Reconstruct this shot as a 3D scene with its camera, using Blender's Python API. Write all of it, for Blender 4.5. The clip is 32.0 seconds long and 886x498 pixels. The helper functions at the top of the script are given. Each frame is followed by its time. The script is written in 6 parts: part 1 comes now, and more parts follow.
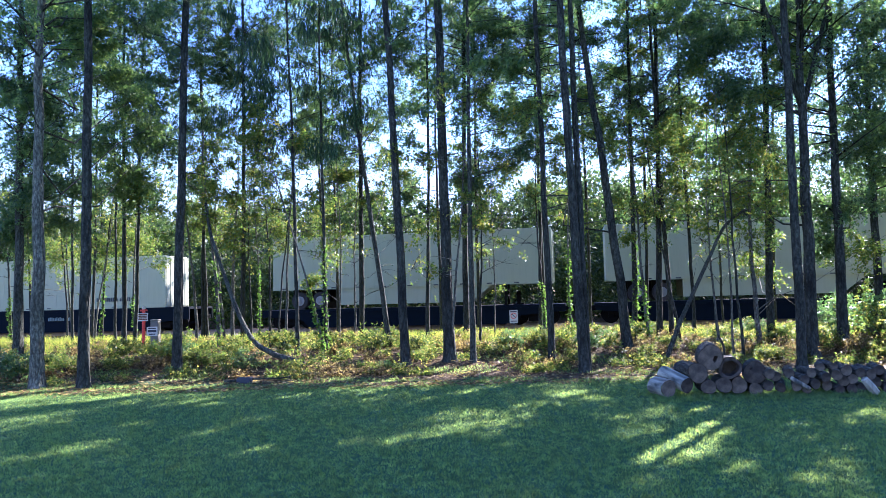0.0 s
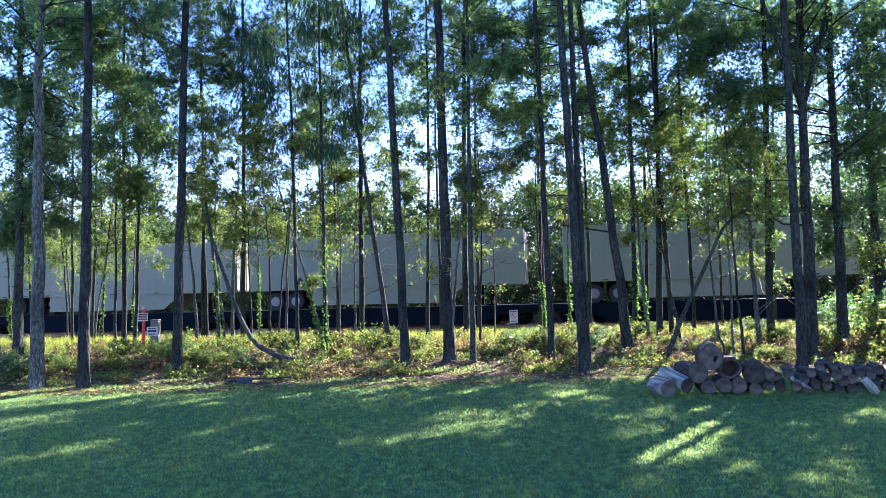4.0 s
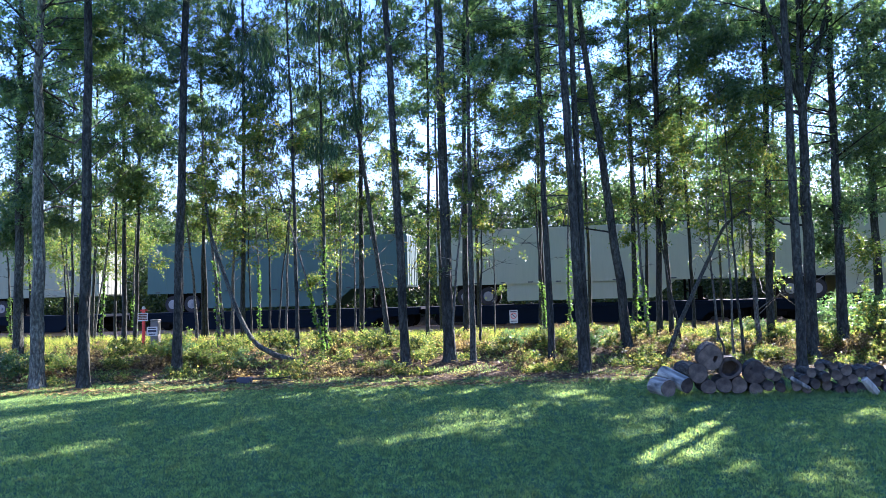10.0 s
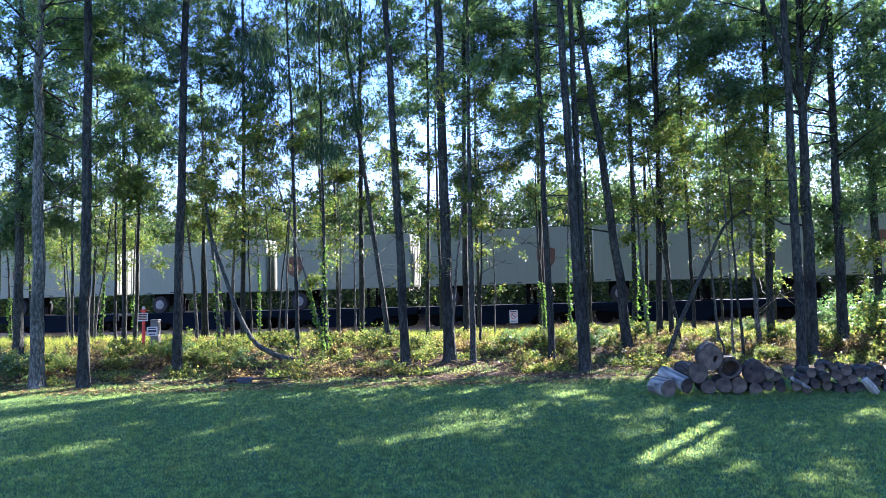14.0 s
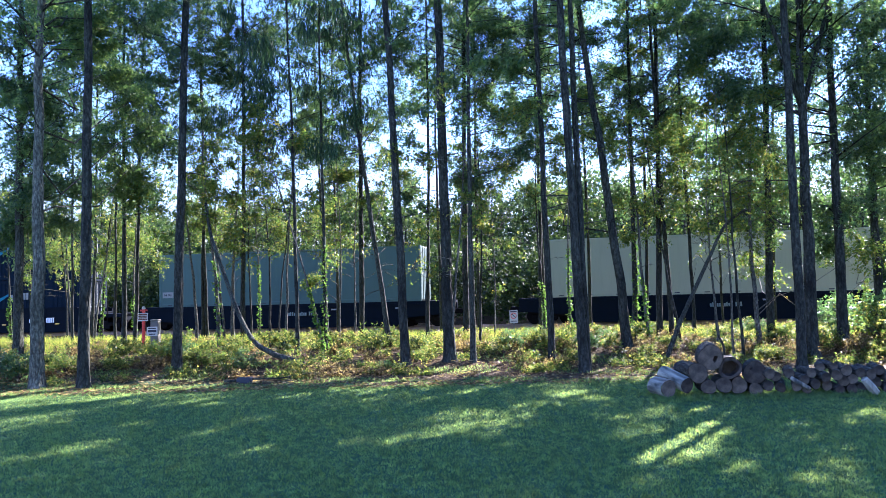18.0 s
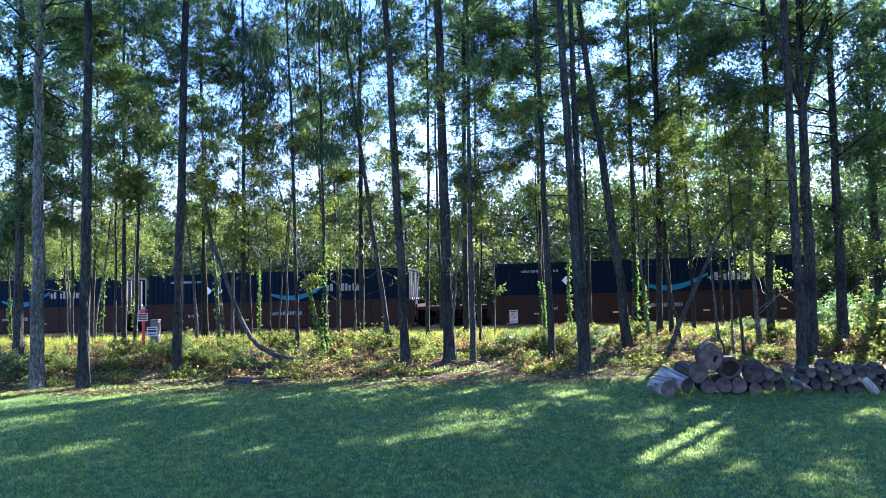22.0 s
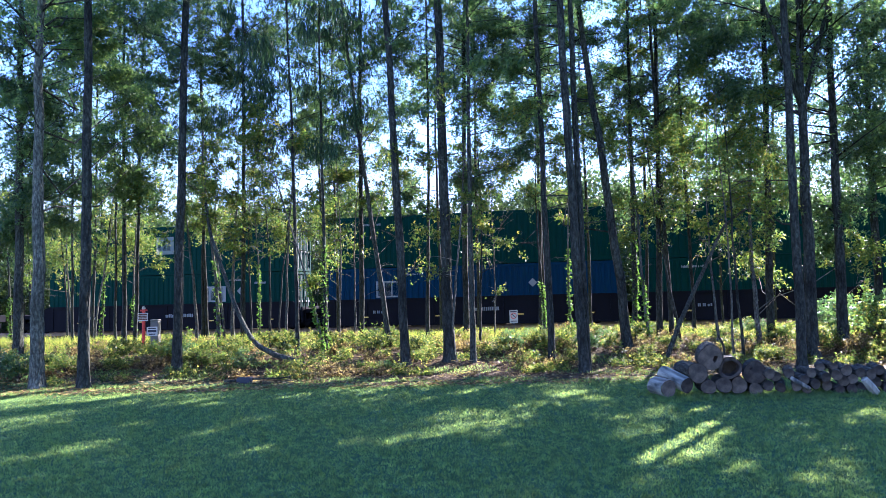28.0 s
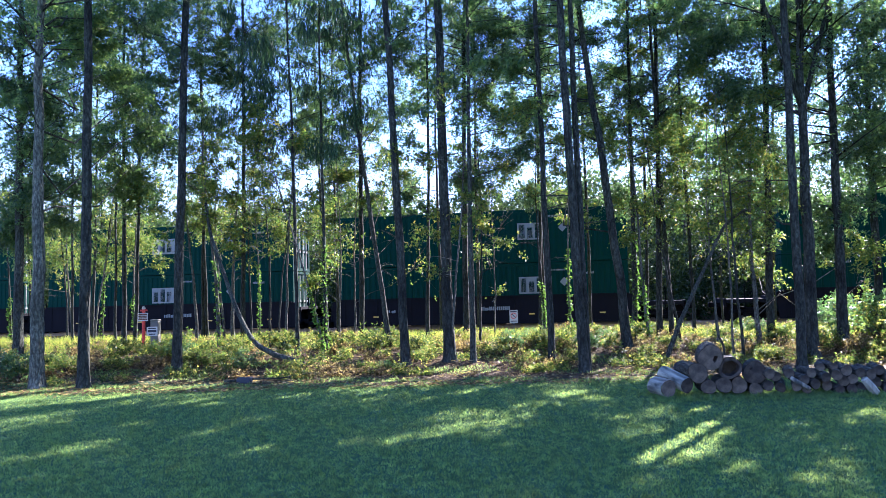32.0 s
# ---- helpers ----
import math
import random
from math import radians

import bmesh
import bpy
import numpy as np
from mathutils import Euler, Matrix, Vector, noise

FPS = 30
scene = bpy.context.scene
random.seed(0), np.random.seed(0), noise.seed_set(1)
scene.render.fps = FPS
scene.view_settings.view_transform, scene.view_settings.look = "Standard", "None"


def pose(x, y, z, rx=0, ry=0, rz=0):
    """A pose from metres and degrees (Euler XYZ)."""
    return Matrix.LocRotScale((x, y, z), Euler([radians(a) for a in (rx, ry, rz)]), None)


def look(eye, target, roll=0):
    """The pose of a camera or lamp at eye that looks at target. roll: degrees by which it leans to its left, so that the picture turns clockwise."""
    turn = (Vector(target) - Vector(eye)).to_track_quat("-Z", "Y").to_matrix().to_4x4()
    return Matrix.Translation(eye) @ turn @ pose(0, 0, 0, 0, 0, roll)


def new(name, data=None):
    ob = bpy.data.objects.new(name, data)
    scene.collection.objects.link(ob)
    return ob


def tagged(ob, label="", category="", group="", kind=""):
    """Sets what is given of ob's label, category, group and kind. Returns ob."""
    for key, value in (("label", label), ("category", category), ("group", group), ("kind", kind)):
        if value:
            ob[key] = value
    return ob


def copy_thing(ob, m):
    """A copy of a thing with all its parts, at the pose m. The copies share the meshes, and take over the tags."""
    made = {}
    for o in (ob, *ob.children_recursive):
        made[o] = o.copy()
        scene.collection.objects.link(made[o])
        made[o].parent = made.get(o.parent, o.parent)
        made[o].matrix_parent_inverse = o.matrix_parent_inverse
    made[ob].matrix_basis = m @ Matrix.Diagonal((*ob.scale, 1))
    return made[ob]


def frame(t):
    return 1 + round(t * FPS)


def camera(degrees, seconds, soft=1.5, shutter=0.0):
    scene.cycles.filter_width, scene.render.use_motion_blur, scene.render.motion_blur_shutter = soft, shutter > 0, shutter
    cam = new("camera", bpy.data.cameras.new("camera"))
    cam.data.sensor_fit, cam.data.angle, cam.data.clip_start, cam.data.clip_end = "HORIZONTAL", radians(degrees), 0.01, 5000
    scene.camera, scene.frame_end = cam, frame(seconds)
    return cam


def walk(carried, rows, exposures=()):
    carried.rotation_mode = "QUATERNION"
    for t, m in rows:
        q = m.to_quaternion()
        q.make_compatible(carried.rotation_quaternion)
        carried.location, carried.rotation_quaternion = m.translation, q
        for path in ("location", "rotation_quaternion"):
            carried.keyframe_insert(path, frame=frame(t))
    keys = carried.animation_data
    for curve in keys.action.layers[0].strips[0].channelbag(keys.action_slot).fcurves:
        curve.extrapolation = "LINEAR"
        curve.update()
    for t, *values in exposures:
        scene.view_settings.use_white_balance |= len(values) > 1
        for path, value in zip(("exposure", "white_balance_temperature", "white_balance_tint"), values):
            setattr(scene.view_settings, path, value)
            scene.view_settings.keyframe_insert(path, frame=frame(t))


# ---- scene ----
cam = camera(64, 32.0, soft=0.7)
EYE = (0.0, 0.0, 1.6)
STAND = look(EYE, (0.0, 10.0, 1.6 + 10.0 * math.tan(radians(3.83))), roll=-1.5)
walk(cam, [(0.0, STAND), (32.0, STAND)], [(0.0, 2.92, 4510, 51), (32.0, 2.92, 4510, 51)])

# ---- light: low morning sun behind the trees, ahead and to the right ----
SUN_AZ, SUN_EL = 37.0, 29.0
to_sun = Vector((math.sin(radians(SUN_AZ)) * math.cos(radians(SUN_EL)),
                 math.cos(radians(SUN_AZ)) * math.cos(radians(SUN_EL)), math.sin(radians(SUN_EL))))
world = bpy.data.worlds.new("sky")
scene.world = world
world.use_nodes = True
wn = world.node_tree.nodes
wl = world.node_tree.links
sky = wn.new("ShaderNodeTexSky")
sky.sky_type = 'NISHITA'
sky.sun_disc = False
sky.sun_elevation = radians(SUN_EL)
sky.sun_rotation = radians(SUN_AZ)
sky.altitude = 0
sky.dust_density = 0.0
sky.air_density = 2.0
sky.ozone_density = 5.0
wn["Background"].inputs["Strength"].default_value = 0.05
wl.new(sky.outputs["Color"], wn["Background"].inputs["Color"])
sun = new("sun", bpy.data.lights.new("sun", 'SUN'))
sun.data.energy = 5.0
sun.data.angle = radians(0.5)
sun.data.color = (1.0, 0.86, 0.44)
sun.matrix_world = look(tuple(to_sun * 100), (0, 0, 0))


# ---- materials ----
def mat(name, rough=0.8, metal=0.0):
    m = bpy.data.materials.new(name)
    m.use_nodes = True
    b = m.node_tree.nodes["Principled BSDF"]
    b.inputs["Roughness"].default_value = rough
    b.inputs["Metallic"].default_value = metal
    return m, m.node_tree.nodes, m.node_tree.links, b


def ramp(nodes, stops):
    r = nodes.new("ShaderNodeValToRGB")
    e = r.color_ramp.elements
    while len(e) < len(stops):
        e.new(0.5)
    for el, (p, c) in zip(e, stops):
        el.position = p
        el.color = (*c, 1)
    return r


def tex(nodes, links, scale, detail=4.0, coord="Object", rough=0.55, stretch=None):
    tc = nodes.new("ShaderNodeTexCoord")
    n = nodes.new("ShaderNodeTexNoise")
    n.inputs["Scale"].default_value = scale
    n.inputs["Detail"].default_value = detail
    n.inputs["Roughness"].default_value = rough
    if stretch:
        mp = nodes.new("ShaderNodeMapping")
        mp.inputs["Scale"].default_value = stretch
        links.new(tc.outputs[coord], mp.inputs["Vector"])
        links.new(mp.outputs["Vector"], n.inputs["Vector"])
    else:
        links.new(tc.outputs[coord], n.inputs["Vector"])
    return n


def mixc(nodes, links, fac, a, b, mode='MIX'):
    m = nodes.new("ShaderNodeMix")
    m.data_type = 'RGBA'
    m.blend_type = mode
    for sock, v in ((m.inputs[0], fac), (m.inputs[6], a), (m.inputs[7], b)):
        if isinstance(v, (int, float)):
            sock.default_value = v
        elif isinstance(v, tuple):
            sock.default_value = (*v, 1)
        else:
            links.new(v, sock)
    return m.outputs[2]


def bump(nodes, links, b, height, strength, dist=0.02):
    bp = nodes.new("ShaderNodeBump")
    bp.inputs["Strength"].default_value = strength
    bp.inputs["Distance"].default_value = dist
    links.new(height, bp.inputs["Height"])
    links.new(bp.outputs["Normal"], b.inputs["Normal"])


def painted(name, colour, rough=0.5, dirt=0.35, metal=0.0, streak=True, dirt_colour=(0.10, 0.075, 0.055), shine=0.18):
    """Weathered paint: two scales of dirt, with streaks that run down."""
    m, n, l, b = mat(name, max(rough, 0.6) if not metal else rough, metal)
    b.inputs["Specular IOR Level"].default_value = shine
    big = tex(n, l, 0.5, 5, stretch=(1, 1, 0.25) if streak else None)
    fine = tex(n, l, 9.0, 6, stretch=(1, 1, 0.12) if streak else None)
    r1 = ramp(n, [(0.38, (0, 0, 0)), (0.75, (dirt, dirt, dirt))])
    r2 = ramp(n, [(0.45, (0, 0, 0)), (0.8, (dirt * 0.8, dirt * 0.8, dirt * 0.8))])
    l.new(big.outputs["Fac"], r1.inputs["Fac"])
    l.new(fine.outputs["Fac"], r2.inputs["Fac"])
    c1 = mixc(n, l, r1.outputs["Color"], colour, dirt_colour)
    c2 = mixc(n, l, r2.outputs["Color"], c1, tuple(c * 0.55 for c in colour))
    l.new(c2, b.inputs["Base Color"])
    bump(n, l, b, fine.outputs["Fac"], 0.08, 0.01)
    return m


def leafy(name, dark, light, glow, trans=0.5, rough=0.5, patch=0.6, swing=0.0, through_leaf=(1.6, 1.8, 0.9), gloss=0.06):
    """Leaves: diffuse front with light coming through, varied leaf by leaf."""
    m, n, l, b = mat(name, rough)
    g = n.new("ShaderNodeNewGeometry")
    r = ramp(n, [(0.0, dark), (0.6, light), (1.0, glow)])
    l.new(g.outputs["Random Per Island"], r.inputs["Fac"])
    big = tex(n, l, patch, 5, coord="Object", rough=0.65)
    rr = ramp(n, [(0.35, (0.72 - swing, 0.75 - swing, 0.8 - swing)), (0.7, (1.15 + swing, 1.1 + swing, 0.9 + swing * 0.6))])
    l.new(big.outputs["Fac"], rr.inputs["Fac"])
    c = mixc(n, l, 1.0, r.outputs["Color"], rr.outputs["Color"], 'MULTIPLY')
    l.new(c, b.inputs["Base Color"])
    b.inputs["Specular IOR Level"].default_value = gloss
    t = n.new("ShaderNodeBsdfTranslucent")
    tcol = mixc(n, l, 1.0, c, through_leaf, 'MULTIPLY')
    l.new(tcol, t.inputs["Color"])
    mx = n.new("ShaderNodeMixShader")
    mx.inputs[0].default_value = trans
    l.new(b.outputs[0], mx.inputs[1])
    l.new(t.outputs[0], mx.inputs[2])
    l.new(mx.outputs[0], n["Material Output"].inputs["Surface"])
    return m


def bark(name, dark, light, scale=1.0):
    """Plates of bark with dark furrows, finely speckled lighter and darker."""
    m, n, l, b = mat(name, 0.9)
    b.inputs["Specular IOR Level"].default_value = 0.2
    v = n.new("ShaderNodeTexVoronoi")
    v.inputs["Scale"].default_value = 22 * scale
    tc = n.new("ShaderNodeTexCoord")
    mp = n.new("ShaderNodeMapping")
    mp.inputs["Scale"].default_value = (1, 1, 0.3)
    warp = tex(n, l, 3.0, 3)
    l.new(mixc(n, l, 0.12, tc.outputs["Object"], warp.outputs["Color"], 'ADD'), mp.inputs["Vector"])
    l.new(mp.outputs["Vector"], v.inputs["Vector"])
    ns = tex(n, l, 2.2, 6, stretch=(1, 1, 0.4))
    speck = tex(n, l, 34.0, 4, stretch=(1, 1, 0.55), rough=0.7)
    r = ramp(n, [(0.3, dark), (0.72, light)])
    l.new(ns.outputs["Fac"], r.inputs["Fac"])
    fl = ramp(n, [(0.34, (0.55, 0.55, 0.55)), (0.52, (1.0, 1.0, 1.0)), (0.7, (1.75, 1.7, 1.6))])
    l.new(speck.outputs["Fac"], fl.inputs["Fac"])
    fr = ramp(n, [(0.3, (1, 1, 1)), (0.75, (0.42, 0.42, 0.42))])
    l.new(v.outputs["Distance"], fr.inputs["Fac"])
    c = mixc(n, l, 1.0, r.outputs["Color"], fl.outputs["Color"], 'MULTIPLY')
    c = mixc(n, l, 1.0, c, fr.outputs["Color"], 'MULTIPLY')
    l.new(c, b.inputs["Base Color"])
    inv = n.new("ShaderNodeMath")
    inv.operation = 'SUBTRACT'
    inv.inputs[0].default_value = 1.0
    l.new(v.outputs["Distance"], inv.inputs[1])
    bump(n, l, b, inv.outputs[0], 0.7, 0.03)
    return m


BARK_PINE = bark("pine_bark", (0.014, 0.016, 0.011), (0.07, 0.076, 0.052))
BARK_GREY = bark("grey_bark", (0.03, 0.033, 0.022), (0.1, 0.107, 0.072), 1.6)
BARK_SAPLING = bark("sapling_bark", (0.05, 0.051, 0.036), (0.19, 0.188, 0.135), 2.2)
BARK_PALE = bark("pale_bark", (0.07, 0.075, 0.05), (0.2, 0.205, 0.145), 1.3)
LEAF_OAK = leafy("oak_leaf", (0.048, 0.09, 0.046), (0.085, 0.14, 0.06), (0.14, 0.185, 0.064), 0.56, 0.42, patch=1.1, swing=0.15, gloss=0.4)
# a yellower copy of the oak leaf, with sunlight put into its colour
LEAF_SUNNY = leafy("sunny_oak_leaf", (0.05, 0.09, 0.036), (0.09, 0.14, 0.05), (0.16, 0.2, 0.058), 0.6, 0.42, patch=1.1, swing=0.2, gloss=0.35)
LEAF_DROOP = leafy("drooping_leaf", (0.025, 0.05, 0.034), (0.04, 0.075, 0.044), (0.06, 0.1, 0.05), 0.4, 0.55, patch=1.1, swing=0.1, gloss=0.1)
LEAF_LIGHT = leafy("sapling_leaf", (0.055, 0.095, 0.02), (0.10, 0.14, 0.025), (0.22, 0.19, 0.03), 0.55, 0.45, patch=1.1, swing=0.15, gloss=0.25)
LEAF_FAR = leafy("far_leaf", (0.03, 0.05, 0.02), (0.055, 0.088, 0.028), (0.1, 0.12, 0.036), 0.32)
LEAF_BRUSH = leafy("brush_leaf", (0.02, 0.034, 0.014), (0.04, 0.062, 0.02), (0.08, 0.10, 0.03), 0.25)
# bank leaves: shaded gaps and sunlit specks are partly put into their colour
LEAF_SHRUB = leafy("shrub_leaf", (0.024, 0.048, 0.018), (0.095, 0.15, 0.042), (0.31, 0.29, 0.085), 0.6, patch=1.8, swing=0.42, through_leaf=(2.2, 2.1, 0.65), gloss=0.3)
LEAF_DRY = leafy("dry_leaf", (0.06, 0.042, 0.025), (0.17, 0.118, 0.062), (0.45, 0.32, 0.15), 0.45)
NEEDLE = leafy("pine_needle", (0.04, 0.075, 0.038), (0.065, 0.108, 0.044), (0.1, 0.13, 0.045), 0.45)
IVY = leafy("ivy_leaf", (0.07, 0.13, 0.02), (0.11, 0.19, 0.025), (0.17, 0.24, 0.04), 0.5)
GRASS = leafy("grass_blade", (0.07, 0.13, 0.082), (0.102, 0.178, 0.106), (0.16, 0.225, 0.108), 0.62, patch=8.0, swing=0.3, through_leaf=(3.2, 2.75, 0.88), gloss=0.08)
MEADOW = leafy("meadow_blade", (0.11, 0.15, 0.028), (0.19, 0.23, 0.04), (0.32, 0.28, 0.07), 0.55, through_leaf=(1.8, 1.8, 0.6))


# ---- mesh helpers ----
def mesh_from(name, verts, faces, material, smooth=False):
    me = bpy.data.meshes.new(name)
    me.from_pydata(verts, [], faces)
    me.materials.append(material)
    if smooth:
        me.polygons.foreach_set("use_smooth", [True] * len(me.polygons))
    me.update()
    return me


def quick_mesh(name, verts, corners, material):
    """A large mesh of loose faces from an array of shape (faces, corners, 3)."""
    n = len(verts) // corners
    me = bpy.data.meshes.new(name)
    me.vertices.add(len(verts))
    me.vertices.foreach_set("co", np.asarray(verts, dtype=np.float32).ravel())
    me.loops.add(n * corners)
    me.loops.foreach_set("vertex_index", np.arange(n * corners, dtype=np.int32))
    me.polygons.add(n)
    me.polygons.foreach_set("loop_start", np.arange(0, n * corners, corners, dtype=np.int32))
    me.materials.append(material)
    me.update(calc_edges=True)
    return me


def bm_mesh(name, bm, material, smooth=False):
    me = bpy.data.meshes.new(name)
    bm.normal_update()
    bm.to_mesh(me)
    bm.free()
    me.materials.append(material)
    if smooth:
        me.polygons.foreach_set("use_smooth", [True] * len(me.polygons))
    return me


def part(name, me, parent, label="", at=None):
    """One mesh object under a thing or a part."""
    ob = new(name, me)
    ob.parent = parent
    if at is not None:
        ob.matrix_basis = at
    if label:
        ob["label"] = label
    return ob


def box(bm, x0, x1, y0, y1, z0, z1, bevel=0.0):
    r = bmesh.ops.create_cube(bm, size=1.0)
    vs = r["verts"]
    for v in vs:
        v.co = ((x0 + x1) / 2 + v.co.x * (x1 - x0), (y0 + y1) / 2 + v.co.y * (y1 - y0), (z0 + z1) / 2 + v.co.z * (z1 - z0))
    if bevel:
        es = list({e for v in vs for e in v.link_edges})
        bmesh.ops.bevel(bm, geom=es, offset=bevel, segments=1, affect='EDGES')


def cyl(bm, r, depth, m, seg=16, r2=None):
    bmesh.ops.create_cone(bm, cap_ends=True, segments=seg, radius1=r, radius2=r if r2 is None else r2, depth=depth, matrix=m)


def box_mesh(name, material, *boxes, bevel=0.0):
    bm = bmesh.new()
    for b in boxes:
        box(bm, *b, bevel=bevel)
    return bm_mesh(name, bm, material)


def tube(points, radii, seg=9, rough=0.0, rng=None):
    """Vertices and faces of a tapered tube along points."""
    pts = [Vector(p) for p in points]
    vs, fs = [], []
    for i, p in enumerate(pts):
        d = (pts[min(i + 1, len(pts) - 1)] - pts[max(i - 1, 0)]).normalized()
        a = d.orthogonal().normalized() if abs(d.z) < 0.5 else (Vector((1, 0, 0)) - d * d.x).normalized()
        b = d.cross(a)
        for k in range(seg):
            t = 2 * math.pi * k / seg
            r = radii[i] * (1 + (rng.uniform(-rough, rough) if rng else 0))
            vs.append(tuple(p + (a * math.cos(t) + b * math.sin(t)) * r))
    for i in range(len(pts) - 1):
        for k in range(seg):
            k2 = (k + 1) % seg
            fs.append((i * seg + k, i * seg + k2, (i + 1) * seg + k2, (i + 1) * seg + k))
    fs.append(tuple(range((len(pts) - 1) * seg, len(pts) * seg)))
    fs.append(tuple(reversed(range(seg))))
    return vs, fs


def add_tube(store, points, radii, seg=6, rough=0.0, rng=None):
    v, f = tube(points, radii, seg, rough, rng)
    o = len(store[0])
    store[0].extend(v)
    store[1].extend(tuple(i + o for i in q) for q in f)


# ---- track geometry and ground ----
TURN = 10.5
DIR = Vector((math.cos(radians(TURN)), -math.sin(radians(TURN)), 0))
NOR = Vector((math.sin(radians(TURN)), math.cos(radians(TURN)), 0))
NEAR = 39.6
RAIL = -0.08


def beyond(x, y):
    """Distance past the near side of the train; negative on the lawn's side."""
    return x * NOR.x + (y - NEAR) * NOR.y


def smooth01(v):
    v = min(1.0, max(0.0, v))
    return v * v * (3 - 2 * v)


def ground_z(x, y):
    """Flat lawn, a low bank behind the first trees, then a fall to the track."""
    q = beyond(x, y)
    k = smooth01((q + 17) / 8)
    z = 0.36 * smooth01((y - 14.3) / 3.0) * (1 - k) - 0.48 * k
    if q > 8:
        z += 0.5 * smooth01((q - 8) / 12)
    if 14.0 < y and q < -8:
        z += 0.07 * noise.noise((x * 0.6, y * 0.6, 0)) * smooth01((y - 14) / 2)
    return z


def ground_material():
    m, n, l, b = mat("ground_soil", 0.95)
    b.inputs["Specular IOR Level"].default_value = 0.05
    tc = n.new("ShaderNodeTexCoord")
    sp = n.new("ShaderNodeSeparateXYZ")
    l.new(tc.outputs["Object"], sp.inputs[0])
    w = tex(n, l, 0.7, 4)
    wob = n.new("ShaderNodeMath")
    wob.operation = 'MULTIPLY_ADD'
    wob.inputs[1].default_value = 2.6
    l.new(w.outputs["Fac"], wob.inputs[0])
    skew = n.new("ShaderNodeMath")
    skew.operation = 'MULTIPLY_ADD'
    skew.inputs[1].default_value = 0.16
    l.new(sp.outputs["X"], skew.inputs[0])
    l.new(sp.outputs["Y"], skew.inputs[2])
    l.new(skew.outputs[0], wob.inputs[2])
    mr = n.new("ShaderNodeMapRange")
    mr.inputs["From Min"].default_value = 14.3
    mr.inputs["From Max"].default_value = 15.2
    l.new(wob.outputs[0], mr.inputs["Value"])
    mr2 = n.new("ShaderNodeMapRange")
    mr2.inputs["From Min"].default_value = 19.0
    mr2.inputs["From Max"].default_value = 21.5
    l.new(wob.outputs[0], mr2.inputs["Value"])
    n1 = tex(n, l, 2.2, 6)
    n2 = tex(n, l, 40.0, 4)
    lawn = ramp(n, [(0.3, (0.046, 0.1, 0.042)), (0.62, (0.07, 0.13, 0.054)), (0.8, (0.1, 0.13, 0.052))])
    l.new(n1.outputs["Fac"], lawn.inputs["Fac"])
    mulch = ramp(n, [(0.3, (0.035, 0.025, 0.012)), (0.55, (0.085, 0.06, 0.03)), (0.75, (0.18, 0.132, 0.065))])
    l.new(n2.outputs["Fac"], mulch.inputs["Fac"])
    grass = ramp(n, [(0.3, (0.10, 0.12, 0.03)), (0.7, (0.22, 0.22, 0.05))])
    l.new(n1.outputs["Fac"], grass.inputs["Fac"])
    c = mixc(n, l, mr.outputs[0], lawn.outputs["Color"], mulch.outputs["Color"])
    c = mixc(n, l, mr2.outputs[0], c, grass.outputs["Color"])
    mr3 = n.new("ShaderNodeMapRange")
    mr3.inputs["From Min"].default_value = 43.0
    mr3.inputs["From Max"].default_value = 46.0
    l.new(wob.outputs[0], mr3.inputs["Value"])
    c = mixc(n, l, mr3.outputs[0], c, mulch.outputs["Color"])
    l.new(c, b.inputs["Base Color"])
    bump(n, l, b, n2.outputs["Fac"], 0.8, 0.04)
    return m


def build_ground():
    far = [60, 75, 100, 150, 250, 450, 900, 1800, 3500]
    near = [-60 + i * 0.75 for i in range(161)]
    ax = [-f for f in reversed(far[1:])] + near + far[1:]
    ay = [-f for f in reversed(far[1:])] + near + far[1:]
    vs = [(x, y, ground_z(x, y)) for y in ay for x in ax]
    w = len(ax)
    fs = [(j * w + i, j * w + i + 1, (j + 1) * w + i + 1, (j + 1) * w + i) for j in range(len(ay) - 1) for i in range(w - 1)]
    g = new("ground", mesh_from("ground", vs, fs, ground_material(), True))
    tagged(g, "mown lawn running into brown leaf litter and rough grass", "ground", kind="structure")


build_ground()


def on_track(s, off, z):
    p = Vector((0, NEAR, 0)) + DIR * s + NOR * off
    return (p.x, p.y, z)


